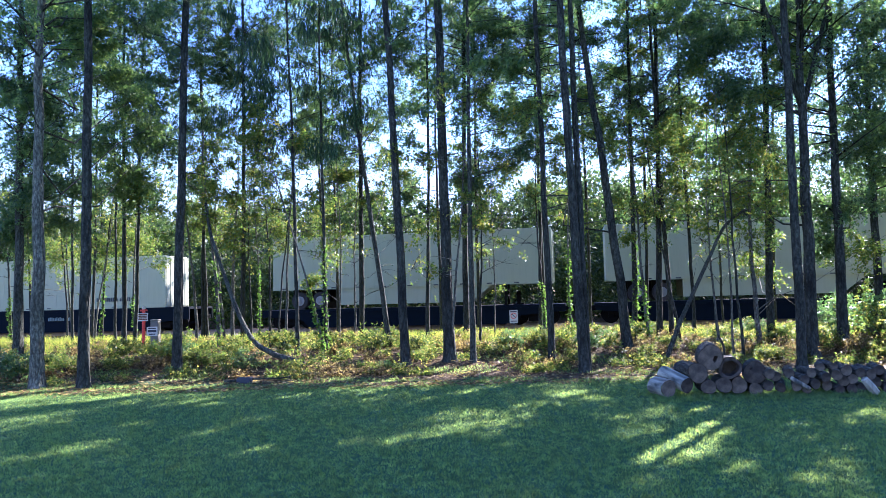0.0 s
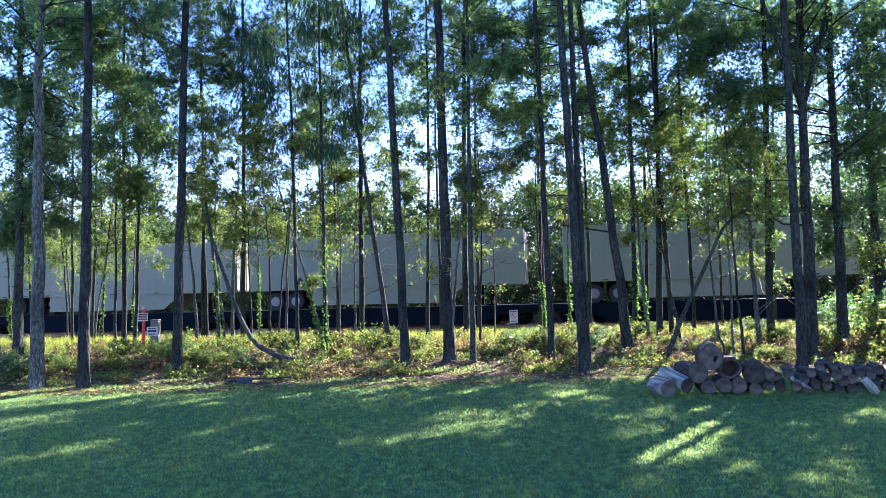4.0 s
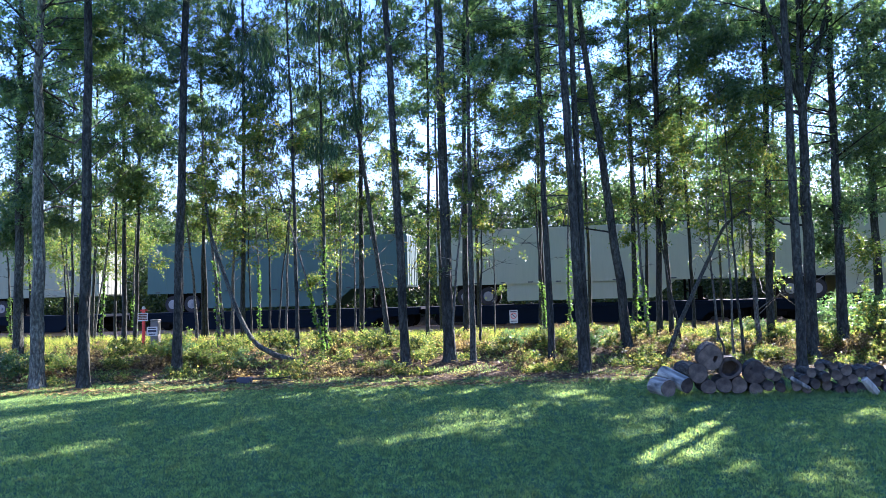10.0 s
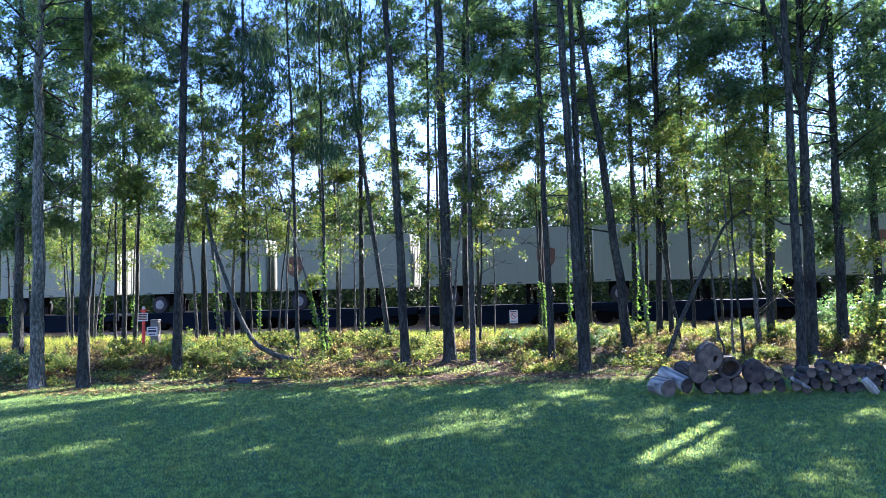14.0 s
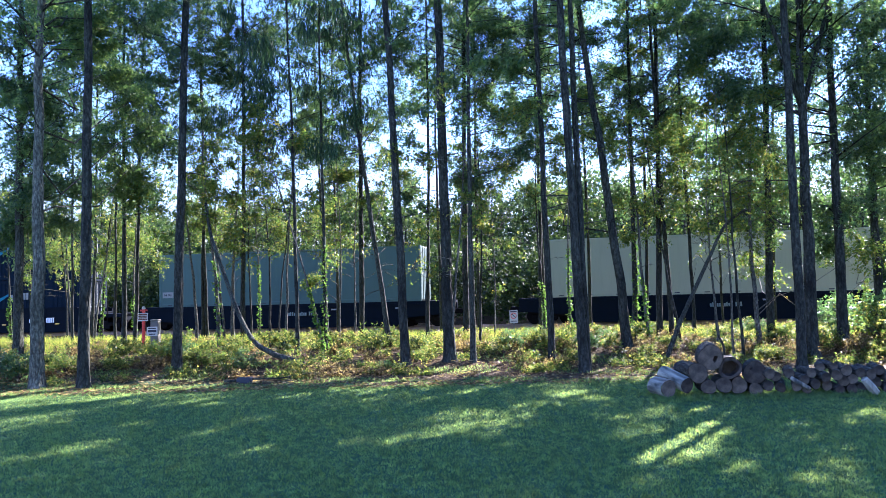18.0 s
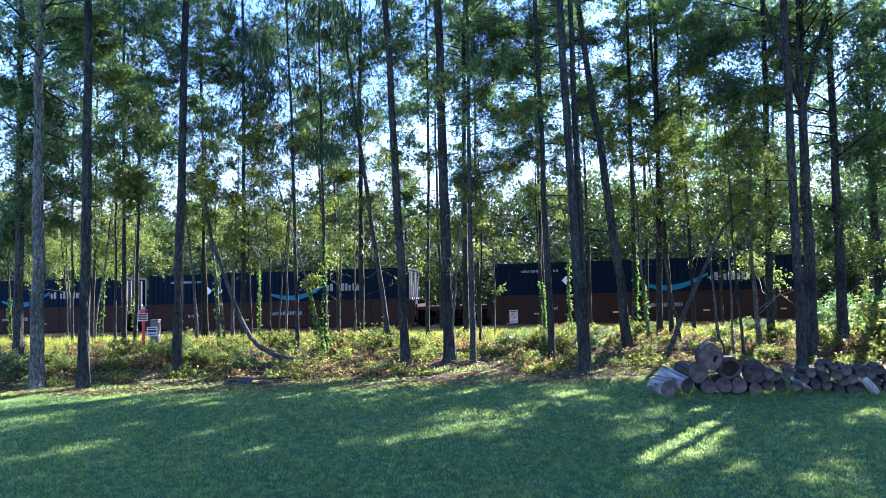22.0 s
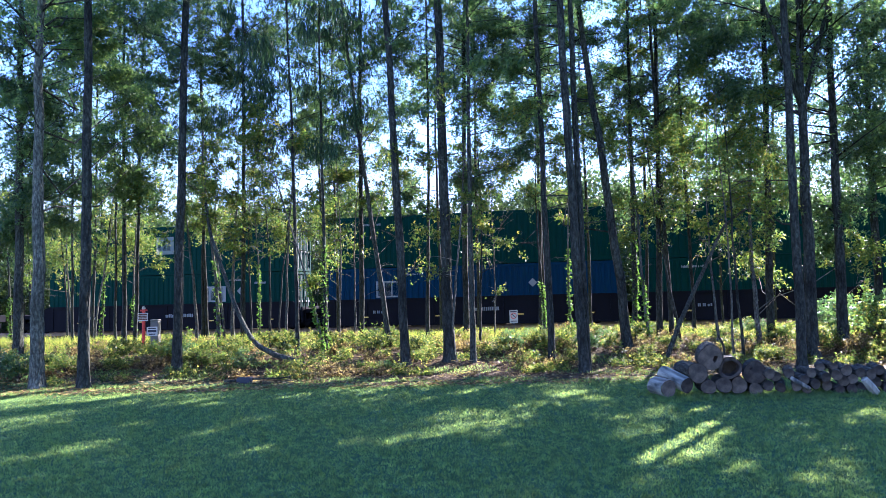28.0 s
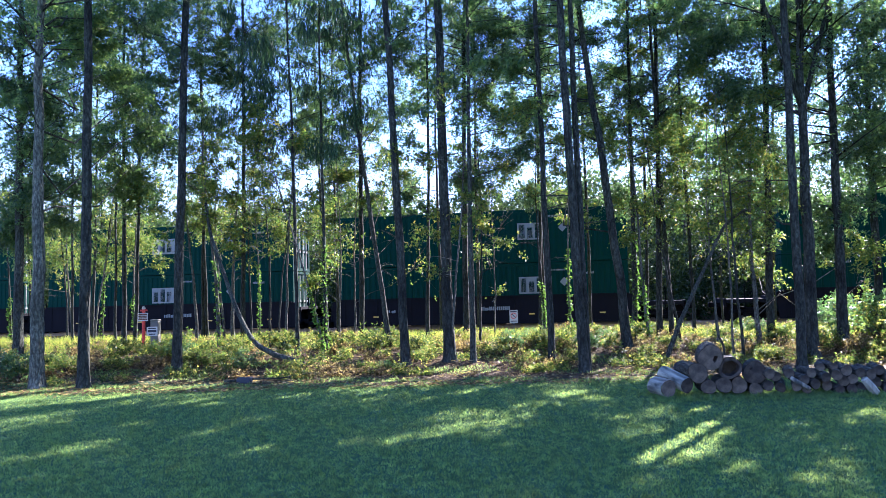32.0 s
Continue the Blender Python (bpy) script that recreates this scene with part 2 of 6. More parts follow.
def build_track():
    m, n, l, b = mat("ballast_stone", 0.95)
    v = n.new("ShaderNodeTexVoronoi")
    v.inputs["Scale"].default_value = 18
    tc = n.new("ShaderNodeTexCoord")
    l.new(tc.outputs["Object"], v.inputs["Vector"])
    r = ramp(n, [(0.0, (0.035, 0.034, 0.028)), (1.0, (0.125, 0.122, 0.1))])
    l.new(v.outputs["Color"], r.inputs["Fac"])
    l.new(r.outputs["Color"], b.inputs["Base Color"])
    bump(n, l, b, v.outputs["Distance"], 1.0, 0.05)
    prof = [(-4.6, -0.68), (-2.6, -0.5), (-0.5, -0.42), (0.05, -0.30), (3.5, -0.29), (5.4, -0.41), (7.4, -0.7)]
    ss = [-1200, -400, -150] + [-80 + 2 * i for i in range(76)] + [120, 400, 1200]
    vs, fs = [], []
    rng = random.Random(3)
    for s in ss:
        for o, z in prof:
            vs.append(on_track(s, o, z + rng.uniform(-0.03, 0.03)))
    k = len(prof)
    for i in range(len(ss) - 1):
        for j in range(k - 1):
            fs.append((i * k + j, (i + 1) * k + j, (i + 1) * k + j + 1, i * k + j + 1))
    bed = new("ballast_bed", mesh_from("ballast_bed", vs, fs, m, True))
    tagged(bed, "grey crushed stone ballast bed under the railway track", "ballast", kind="structure")
    steel = painted("rail_steel", (0.22, 0.17, 0.14), 0.55, 0.4, 0.6, False)
    for off in (1.3 - 0.7175, 1.3 + 0.7175):
        bm = bmesh.new()
        box(bm, -1200, 1200, -0.036, 0.036, -0.05, 0.0)
        box(bm, -1200, 1200, -0.01, 0.01, -0.14, -0.05)
        box(bm, -1200, 1200, -0.07, 0.07, -0.17, -0.14)
        rail = new("rail", bm_mesh("rail", bm, steel))
        rail.matrix_world = Matrix.Translation(on_track(0, off, RAIL)) @ pose(0, 0, 0, 0, 0, -TURN)
        tagged(rail, "worn steel rail spiked on wooden ties", "rail", "rails of the track", "structure")
    wood = painted("tie_wood", (0.10, 0.075, 0.055), 0.9, 0.3, 0, False)
    tie = box_mesh("tie", wood, (-0.11, 0.11, -1.3, 1.3, -0.16, 0.0), bevel=0.01)
    ties = new("railway_ties", None)
    tagged(ties, "dark creosoted wooden railway ties in grey ballast", "ties", kind="structure")
    for i in range(130):
        t = part("tie", tie, ties)
        t.matrix_basis = Matrix.Translation(on_track(-42 + i * 0.6, 1.3, RAIL - 0.17)) @ pose(0, 0, 0, 0, 0, -TURN)


build_track()


# ---- trees ----
def leaf_quads(centres, radii, count, size, rng, flat=0.6, droop=0.35):
    """count leaves round each centre, in rosettes of a few leaves that spring from one twig's end."""
    whorl = 5 if count >= 20 else 1
    c = np.repeat(np.asarray(centres, float), count // whorl, axis=0)
    r = np.repeat(np.asarray(radii, float), count // whorl)[:, None]
    n = len(c)
    d = rng.normal(size=(n, 3))
    d /= np.linalg.norm(d, axis=1)[:, None]
    p = c + d * r * (rng.random((n, 1)) ** 0.6 * 1.15) * np.array([1.15, 1.15, 0.62])
    p = np.repeat(p, whorl, axis=0)
    n = len(p)
    p = p + rng.normal(size=(n, 3)) * size * 0.18
    a = rng.normal(size=(n, 3)) * np.array([1, 1, 0.7]) + np.array([0, 0, -droop])
    a /= np.linalg.norm(a, axis=1)[:, None]
    b = np.cross(a, rng.normal(size=(n, 3)))
    b /= np.linalg.norm(b, axis=1)[:, None]
    s = size * (0.6 + 0.8 * rng.random((n, 1)))
    q = np.stack([p, p + a * s * 0.45 + b * s * flat * 0.5, p + a * s, p + a * s * 0.45 - b * s * flat * 0.5], axis=1)
    return q.reshape(-1, 3)


def leaf_sprays(centres, radii, count, size, rng, flat=0.62, droop=0.3, twigs=7):
    """Small pointed leaves, one triangle each, in tufts along twigs that fan out of each centre."""
    c = np.asarray(centres, float)
    r = np.asarray(radii, float)
    m = len(c)
    d = rng.normal(size=(m, twigs, 3)) * np.array([1.0, 1.0, 0.62])
    d /= np.linalg.norm(d, axis=2)[:, :, None]
    d *= (r[:, None] * (0.55 + 1.05 * rng.random((m, twigs))))[:, :, None]
    own = np.repeat(np.arange(m), count)
    n = len(own)
    way = d[own, rng.integers(0, twigs, n)]
    u = (np.floor(rng.random(n) ** 0.75 * 6) + 0.6 + 0.4 * rng.random(n))[:, None] / 6
    p = c[own] + way * u + np.array([0, 0, -0.22]) * u * u * r[own][:, None] + rng.normal(size=(n, 3)) * size * 0.62
    a = way / np.linalg.norm(way, axis=1)[:, None] * 0.7 + rng.normal(size=(n, 3)) * 0.8 + np.array([0, 0, -droop])
    a /= np.linalg.norm(a, axis=1)[:, None]
    b = np.cross(a, rng.normal(size=(n, 3)) + np.array([0, 0, 1.2]))
    b /= np.linalg.norm(b, axis=1)[:, None]
    s = size * (0.55 + 0.9 * rng.random((n, 1)))
    return np.stack([p + b * s * flat * 0.5, p - b * s * flat * 0.5, p + a * s], axis=1).reshape(-1, 3)


def bough_leaves(cs, rs, full, size, nr):
    """Leaves of the heavy boughs; a small spray carries fewer of them."""
    sets = []
    for lo, hi in ((0.0, 0.22), (0.22, 0.3), (0.3, 0.38), (0.38, 0.48), (0.48, 9.0)):
        pick = [i for i, r in enumerate(rs) if lo <= r < hi]
        if pick:
            share = min(1.0, (min(hi, 0.55) / 0.5) ** 0.9)
            sets.append(leaf_sprays([cs[i] for i in pick], [rs[i] for i in pick], int(full * share), size, nr))
    return np.concatenate(sets)


# openings in the canopy: where the sun comes through to the lawn, and how wide
OPENINGS = [(-8.15, 12.55, 0.80), (-7.62, 12.60, 0.78), (-7.10, 12.66, 0.74), (-6.60, 12.74, 0.70), (-6.10, 12.86, 0.64), (-5.62, 13.06, 0.54), (-5.18, 13.32, 0.42), (-4.77, 13.55, 0.30), (-2.68, 9.67, 0.20), (-3.00, 8.74, 0.16), (-4.08, 8.28, 0.18), (-4.23, 7.89, 0.16),
            (-3.99, 6.71, 0.12), (-4.08, 9.58, 0.14), (-2.67, 12.06, 0.24), (-0.92, 11.53, 0.28), (-1.12, 10.02, 0.17), (-1.14, 8.07, 0.12), (0.48, 8.20, 0.12), (1.06, 9.41, 0.13), (0.57, 12.21, 0.26), (1.98, 11.45, 0.20), (0.66, 7.57, 0.12), (2.84, 8.12, 0.31), (2.49, 7.54, 0.32), (2.20, 7.10, 0.31), (2.79, 7.10, 0.18), (2.61, 6.48, 0.15), (5.37, 8.99, 0.20), (4.70, 8.45, 0.10)]
# and smaller ones over the bank behind the lawn
gaps = random.Random(88)
OPENINGS += [(gaps.uniform(-12, 11), 14.6 + 7.0 * gaps.random() ** 1.3, gaps.uniform(0.15, 0.5)) for _ in range(260)]
OPENINGS += [(gaps.uniform(-12, 11), gaps.uniform(17.0, 22.0), gaps.uniform(0.2, 0.5)) for _ in range(90)]


def open_canopy(q, corners, origin, rng):
    """Leaves that would close an opening are left out, with a ragged edge."""
    q = q.reshape(-1, corners, 3)
    c = q.mean(axis=1) + np.array(origin)
    d = np.array(to_sun)
    keep = np.ones(len(c), bool)
    for x, y, r in OPENINGS:
        v = c - np.array((x, y, 0.0))
        off = np.linalg.norm(v - (v @ d)[:, None] * d, axis=1)
        shut = off > r * (0.92 + 0.3 * rng.random(len(c)))
        if r < 0.3:
            shut |= rng.random(len(c)) < 0.28  # a few leaves veil the small openings
        keep &= shut
    return q[keep].reshape(-1, 3)


def needle_tris(centres, count, length, width, rng):
    """Tufts of needles: thin triangles that fan out of each centre."""
    c = np.repeat(np.asarray(centres, float), count, axis=0)
    n = len(c)
    a = rng.normal(size=(n, 3)) + np.array([0, 0, -0.35])
    a /= np.linalg.norm(a, axis=1)[:, None]
    b = np.cross(a, rng.normal(size=(n, 3)))
    b /= np.linalg.norm(b, axis=1)[:, None]
    s = length * (0.7 + 0.6 * rng.random((n, 1)))
    q = np.stack([c - b * width, c + b * width, c + a * s], axis=1)
    return q.reshape(-1, 3)


def ridged_trunk(axis, r, h, seed):
    """A trunk whose bark stands in upright plates with furrows between."""
    seg = 30
    zs = [0, 0.04, 0.1, 0.18, 0.28] + [0.4 + 0.13 * i for i in range(66)] + [9.2 + 0.8 * i for i in range(int((h - 9.2) / 0.8) + 1)] + [h]
    vs, fs = [], []
    for z in zs:
        t = z / h
        c = axis(t)
        base = r * (1 - 0.78 * t ** 0.9) * (1 + 0.45 * math.exp(-z / 0.12) + 0.1 * math.exp(-z / 0.5))
        for k in range(seg):
            a = 2 * math.pi * k / seg
            n1 = noise.noise((math.cos(a) * 3.2 + seed, math.sin(a) * 3.2, z * 1.3))
            n2 = noise.noise((math.cos(a) * 7.5, math.sin(a) * 7.5 + seed, z * 3.0))
            n3 = noise.noise((math.cos(a) * 5 + seed, math.sin(a) * 5, z * 9.0))
            q = base * (1 + 0.07 * n1 + 0.07 * n3 - 0.16 * max(0.0, abs(n2) * -3.0 + 0.55))
            vs.append((c.x + q * math.cos(a), c.y + q * math.sin(a), c.z))
    for i in range(len(zs) - 1):
        for k in range(seg):
            k2 = (k + 1) % seg
            fs.append((i * seg + k, i * seg + k2, (i + 1) * seg + k2, (i + 1) * seg + k))
    fs.append(tuple(range((len(zs) - 1) * seg, len(zs) * seg)))
    return vs, fs


def make_tree(x, y, lean, r, h, kind, seed, crown=(0.35, 1.0), spread=2.0, clumps=40, per=70, leaf=0.10,
              leaf_mat=None, bark_mat=None, label="", group="", bend=0.25, fork=0.0, boughs=(), ivy=0.0, ridged=False, thin=False, weeping=False, dead=0, top=0):
    """One tree: trunk, limbs and a crown of leaves or needle tufts. crown: where it begins and ends, as shares of the height.
    boughs: heavy boughs of its own, each a place and a reach."""
    rng = random.Random(seed)
    nr = np.random.default_rng(seed)
    z0 = ground_z(x, y) - 0.05
    tree = new("pine_tree" if kind == "pine" else "broadleaf_tree", None)
    tree.location = (x, y, z0)
    tagged(tree, label, "tree", group)
    bm_ = bark_mat or (BARK_PINE if kind == "pine" else BARK_GREY)
    steps = max(8, int(h * 1.6))
    ph, pq = rng.uniform(0, 6), rng.uniform(0, 6)

    def axis(t):
        wob = bend * (math.sin(t * 5 + ph) - math.sin(ph)) * 0.5 * t
        kink = 0.03 * bend * (math.sin(t * 31 + pq) + 0.6 * math.sin(t * 57 + ph) - math.sin(pq) - 0.6 * math.sin(ph))
        return Vector((lean * h * t + wob * 0.6 + kink, 0.3 * bend * math.sin(t * 4 + pq) * t, h * t))

    pts = [axis(i / steps) for i in range(steps + 1)]
    rad = [r * (1 - 0.78 * (i / steps) ** 0.9) for i in range(steps + 1)]
    for k, (zz, f) in enumerate(((0.05, 1.28), (0.14, 1.12), (0.3, 1.03))):
        pts.insert(1 + k, axis(zz / h))
        rad.insert(1 + k, rad[0] * f)
    rad[0] *= 1.5
    if ridged:
        v, f = ridged_trunk(axis, r, h, seed)
    else:
        v, f = tube(pts, rad, 14 if r > 0.1 else 9, 0.045, rng)
    part("trunk", mesh_from("trunk", v, f, bm_, not ridged), tree)
    store = ([], [])
    tips = []
    n_limb = int(5 + clumps * 0.4)
    for i in range(n_limb):
        t = crown[0] + (crown[1] - crown[0]) * ((i + rng.random()) / n_limb)
        p = axis(min(t, 0.99))
        ang = rng.uniform(0, 2 * math.pi)
        rel = (t - crown[0]) / max(0.01, crown[1] - crown[0])
        reach = spread * rng.uniform(0.45, 1.1) * (1.0 - 0.55 * rel if kind == "pine" else 0.55 + 0.9 * math.sin(math.pi * min(1, rel * 0.8 + 0.15)) * 0.6)
        rise = rng.uniform(-0.1, 0.35) if kind == "pine" else rng.uniform(0.05, 0.75)
        d = Vector((math.cos(ang), math.sin(ang), rise))
        q1 = p + d * reach * 0.5 + Vector((0, 0, rng.uniform(-0.1, 0.1)))
        q2 = p + d * reach + Vector((rng.uniform(-.2, .2), rng.uniform(-.2, .2), rng.uniform(-0.3, 0.15)))
        br = max(0.008, r * 0.2 * (1 - 0.6 * rel))
        add_tube(store, [p, q1, q2], [br, br * 0.65, br * 0.25], 5)
        tips += [q2, q1 + (q2 - q1) * 0.4]
        if rng.random() < 0.6:
            q3 = q1 + Vector((rng.uniform(-1, 1), rng.uniform(-1, 1), rng.uniform(0, 0.6))) * reach * 0.5
            add_tube(store, [q1, q3], [br * 0.55, br * 0.2], 4)
            tips.append(q3)
    # a few bare dead twigs below the crown
    for i in range(rng.randrange(8, 15) if r > 0.06 else rng.randrange(3, 9)):
        p = axis(rng.uniform(0.72 * crown[0], min(0.9, crown[0] + 0.35)))
        a = rng.uniform(0, 6.283)
        d = Vector((math.cos(a), math.sin(a), rng.uniform(-0.2, 0.5))) * rng.uniform(0.3, 1.1)
        add_tube(store, [p, p + d * 0.5 + Vector((0, 0, 0.05)), p + d], [0.011, 0.007, 0.002], 4)
        for k in (0.45, 0.7):
            e = Vector((rng.uniform(-.4, .4), rng.uniform(-.3, .3), rng.uniform(-.1, .4))) * d.length
            add_tube(store, [p + d * k, p + d * k + e], [0.006, 0.0025], 4)
    # long dead branches with fine twigs
    for i in range(dead):
        p = axis(rng.uniform(3.0, 8.2) / h)
        a = rng.uniform(0, 6.283)
        d = Vector((math.cos(a), 0.7 * math.sin(a), rng.uniform(-0.25, 0.3))) * rng.uniform(0.5, 1.5)
        mid = p + d * 0.5 + Vector((0, 0, rng.uniform(-0.02, 0.1)))
        add_tube(store, [p, mid, p + d], [0.014, 0.009, 0.003], 4)
        for k in range(4):
            o = mid + (p + d - mid) * (0.25 * k)
            e = Vector((d.x * rng.uniform(0, .5), rng.uniform(-.3, .3), rng.uniform(-.3, .3)))
            add_tube(store, [o, o + e * 0.6 + Vector((0, 0, .03)), o + e], [0.006, 0.004, 0.002], 3)
    cs, rs = [], []
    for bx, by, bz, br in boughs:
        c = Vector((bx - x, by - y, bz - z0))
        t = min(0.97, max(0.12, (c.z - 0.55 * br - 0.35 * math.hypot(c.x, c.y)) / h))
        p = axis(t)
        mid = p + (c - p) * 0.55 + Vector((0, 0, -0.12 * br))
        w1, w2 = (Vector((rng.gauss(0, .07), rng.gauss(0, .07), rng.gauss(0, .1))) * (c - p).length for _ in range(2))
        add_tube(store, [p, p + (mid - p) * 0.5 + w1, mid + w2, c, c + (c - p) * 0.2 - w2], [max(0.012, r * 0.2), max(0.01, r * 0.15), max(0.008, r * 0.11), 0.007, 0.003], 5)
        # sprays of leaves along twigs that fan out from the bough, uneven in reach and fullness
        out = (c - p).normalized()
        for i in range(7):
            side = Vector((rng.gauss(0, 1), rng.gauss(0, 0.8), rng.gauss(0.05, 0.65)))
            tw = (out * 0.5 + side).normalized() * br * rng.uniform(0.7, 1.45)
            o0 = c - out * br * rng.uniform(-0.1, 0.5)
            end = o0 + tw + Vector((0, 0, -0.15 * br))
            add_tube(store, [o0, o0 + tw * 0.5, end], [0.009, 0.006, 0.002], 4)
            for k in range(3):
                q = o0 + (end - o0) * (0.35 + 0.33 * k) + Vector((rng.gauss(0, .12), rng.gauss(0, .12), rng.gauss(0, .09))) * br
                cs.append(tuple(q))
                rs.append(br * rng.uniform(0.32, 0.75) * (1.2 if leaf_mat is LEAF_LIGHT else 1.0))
    if fork:
        for sx in (-1, 1):
            p = axis(fork)
            add_tube(store, [p, p + Vector((sx * 0.35, 0.1 * sx, 1.0)), p + Vector((sx * 0.7, 0, 2.3)), p + Vector((sx * 1.0, 0.2, 4.2))],
                     [r * 0.52, r * 0.4, r * 0.28, r * 0.1], 8)
    tagged(part("branchwork", mesh_from("branchwork", store[0], store[1], BARK_GREY if bm_ is BARK_PALE else bm_, True), tree), kind="stuff")
    big = len(cs)
    for i in range(clumps):
        t = rng.choice(tips)
        if thin and t.z > 5.6 and rng.random() < 0.35:
            continue
        k = rng.uniform(0.22, 0.62) * (0.5 + spread * 0.28)
        cs.append((t.x + rng.gauss(0, 0.25), t.y + rng.gauss(0, 0.25), t.z + rng.gauss(0, 0.22)))
        rs.append(k)
    # extra clumps high in the crown, mostly above the view, added to shade the lawn
    high = [t for t in tips if t.z > 0.78 * h]
    for i in range(top):
        t = rng.choice(high)
        cs.append((t.x + rng.gauss(0, 0.5), t.y + rng.gauss(0, 0.5), t.z + rng.gauss(0.3, 0.4)))
        rs.append(rng.uniform(0.35, 0.65))
    if kind == "pine":
        times = np.array([5 if i < big else 7 for i in range(len(cs))])
        c2 = np.repeat(np.asarray(cs), times, axis=0) + nr.normal(size=(times.sum(), 3)) * np.repeat(np.asarray(rs), times)[:, None] * 1.0
        q = needle_tris(c2, per // 3 + 8, 0.23, 0.006, nr)
    elif weeping:
        q = leaf_sprays(cs, rs, 185, 0.2, nr, 0.13, 3.0)
    else:
        q = np.zeros((0, 3))
        if clumps:
            q = leaf_sprays(cs[big:], rs[big:], int(per * 2.7), leaf * 0.66, nr) if leaf < 0.13 else leaf_sprays(cs[big:], rs[big:], per, leaf, nr)
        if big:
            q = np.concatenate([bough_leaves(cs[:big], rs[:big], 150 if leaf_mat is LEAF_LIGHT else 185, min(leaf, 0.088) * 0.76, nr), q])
    if len(q):
        part("crown", quick_mesh("crown", open_canopy(q, 3, (x, y, z0), nr), 3, LEAF_DROOP if weeping else leaf_mat or (NEEDLE if kind == "pine" else LEAF_OAK)), tree)
    if ivy:
        iv = [axis(ivy * i / 30 / h) for i in range(31)]
        iv = [(p.x + rng.gauss(0, r * 0.55), p.y - r * 0.5 + rng.gauss(0, r * 0.5), p.z) for p in iv]
        part("ivy", quick_mesh("ivy", leaf_quads(iv, [r * 0.95] * len(iv), 14, 0.066, nr), 4, IVY), tree, "bright green ivy climbing the trunk")
    return tree


# boughs that carry most of the foliage, placed to fit the camera's view: x, y, z and reach
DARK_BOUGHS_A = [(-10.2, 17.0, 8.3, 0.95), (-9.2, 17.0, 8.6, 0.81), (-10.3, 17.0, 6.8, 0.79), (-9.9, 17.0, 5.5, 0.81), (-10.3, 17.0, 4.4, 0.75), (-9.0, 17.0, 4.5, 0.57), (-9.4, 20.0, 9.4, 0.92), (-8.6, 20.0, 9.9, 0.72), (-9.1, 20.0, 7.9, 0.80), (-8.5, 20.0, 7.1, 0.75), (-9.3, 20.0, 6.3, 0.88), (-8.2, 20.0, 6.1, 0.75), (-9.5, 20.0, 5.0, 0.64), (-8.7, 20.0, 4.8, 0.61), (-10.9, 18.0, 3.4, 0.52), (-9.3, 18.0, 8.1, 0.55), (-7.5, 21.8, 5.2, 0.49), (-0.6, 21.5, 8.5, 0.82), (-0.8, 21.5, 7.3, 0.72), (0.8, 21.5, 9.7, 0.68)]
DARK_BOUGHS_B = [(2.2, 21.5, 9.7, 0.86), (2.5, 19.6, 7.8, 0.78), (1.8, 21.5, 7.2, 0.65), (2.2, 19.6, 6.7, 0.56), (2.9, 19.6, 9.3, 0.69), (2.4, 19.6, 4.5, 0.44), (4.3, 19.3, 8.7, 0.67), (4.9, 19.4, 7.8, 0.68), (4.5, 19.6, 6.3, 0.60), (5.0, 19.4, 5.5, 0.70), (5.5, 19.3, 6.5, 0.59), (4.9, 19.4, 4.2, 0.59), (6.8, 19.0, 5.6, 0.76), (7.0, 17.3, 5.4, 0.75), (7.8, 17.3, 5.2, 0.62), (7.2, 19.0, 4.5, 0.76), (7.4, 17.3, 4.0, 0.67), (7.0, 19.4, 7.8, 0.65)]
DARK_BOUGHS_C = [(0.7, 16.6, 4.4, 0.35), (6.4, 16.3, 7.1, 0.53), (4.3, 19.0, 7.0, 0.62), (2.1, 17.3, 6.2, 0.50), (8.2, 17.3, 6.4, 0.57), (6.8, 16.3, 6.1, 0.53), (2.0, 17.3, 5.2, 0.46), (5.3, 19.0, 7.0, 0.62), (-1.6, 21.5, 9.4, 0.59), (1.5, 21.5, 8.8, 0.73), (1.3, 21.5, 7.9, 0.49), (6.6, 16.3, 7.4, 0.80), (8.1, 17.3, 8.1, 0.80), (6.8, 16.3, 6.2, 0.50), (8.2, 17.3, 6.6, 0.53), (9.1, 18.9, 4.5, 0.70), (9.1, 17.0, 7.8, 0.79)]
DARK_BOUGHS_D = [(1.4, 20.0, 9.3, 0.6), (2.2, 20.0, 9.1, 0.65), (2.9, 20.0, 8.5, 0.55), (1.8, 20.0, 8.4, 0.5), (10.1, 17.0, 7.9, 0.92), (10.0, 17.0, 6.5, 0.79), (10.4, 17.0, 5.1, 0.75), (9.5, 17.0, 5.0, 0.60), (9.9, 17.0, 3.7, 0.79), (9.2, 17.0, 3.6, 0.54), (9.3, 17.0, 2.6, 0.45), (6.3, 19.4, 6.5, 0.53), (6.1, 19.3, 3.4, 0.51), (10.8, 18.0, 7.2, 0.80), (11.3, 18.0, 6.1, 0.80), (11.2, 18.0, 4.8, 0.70)]
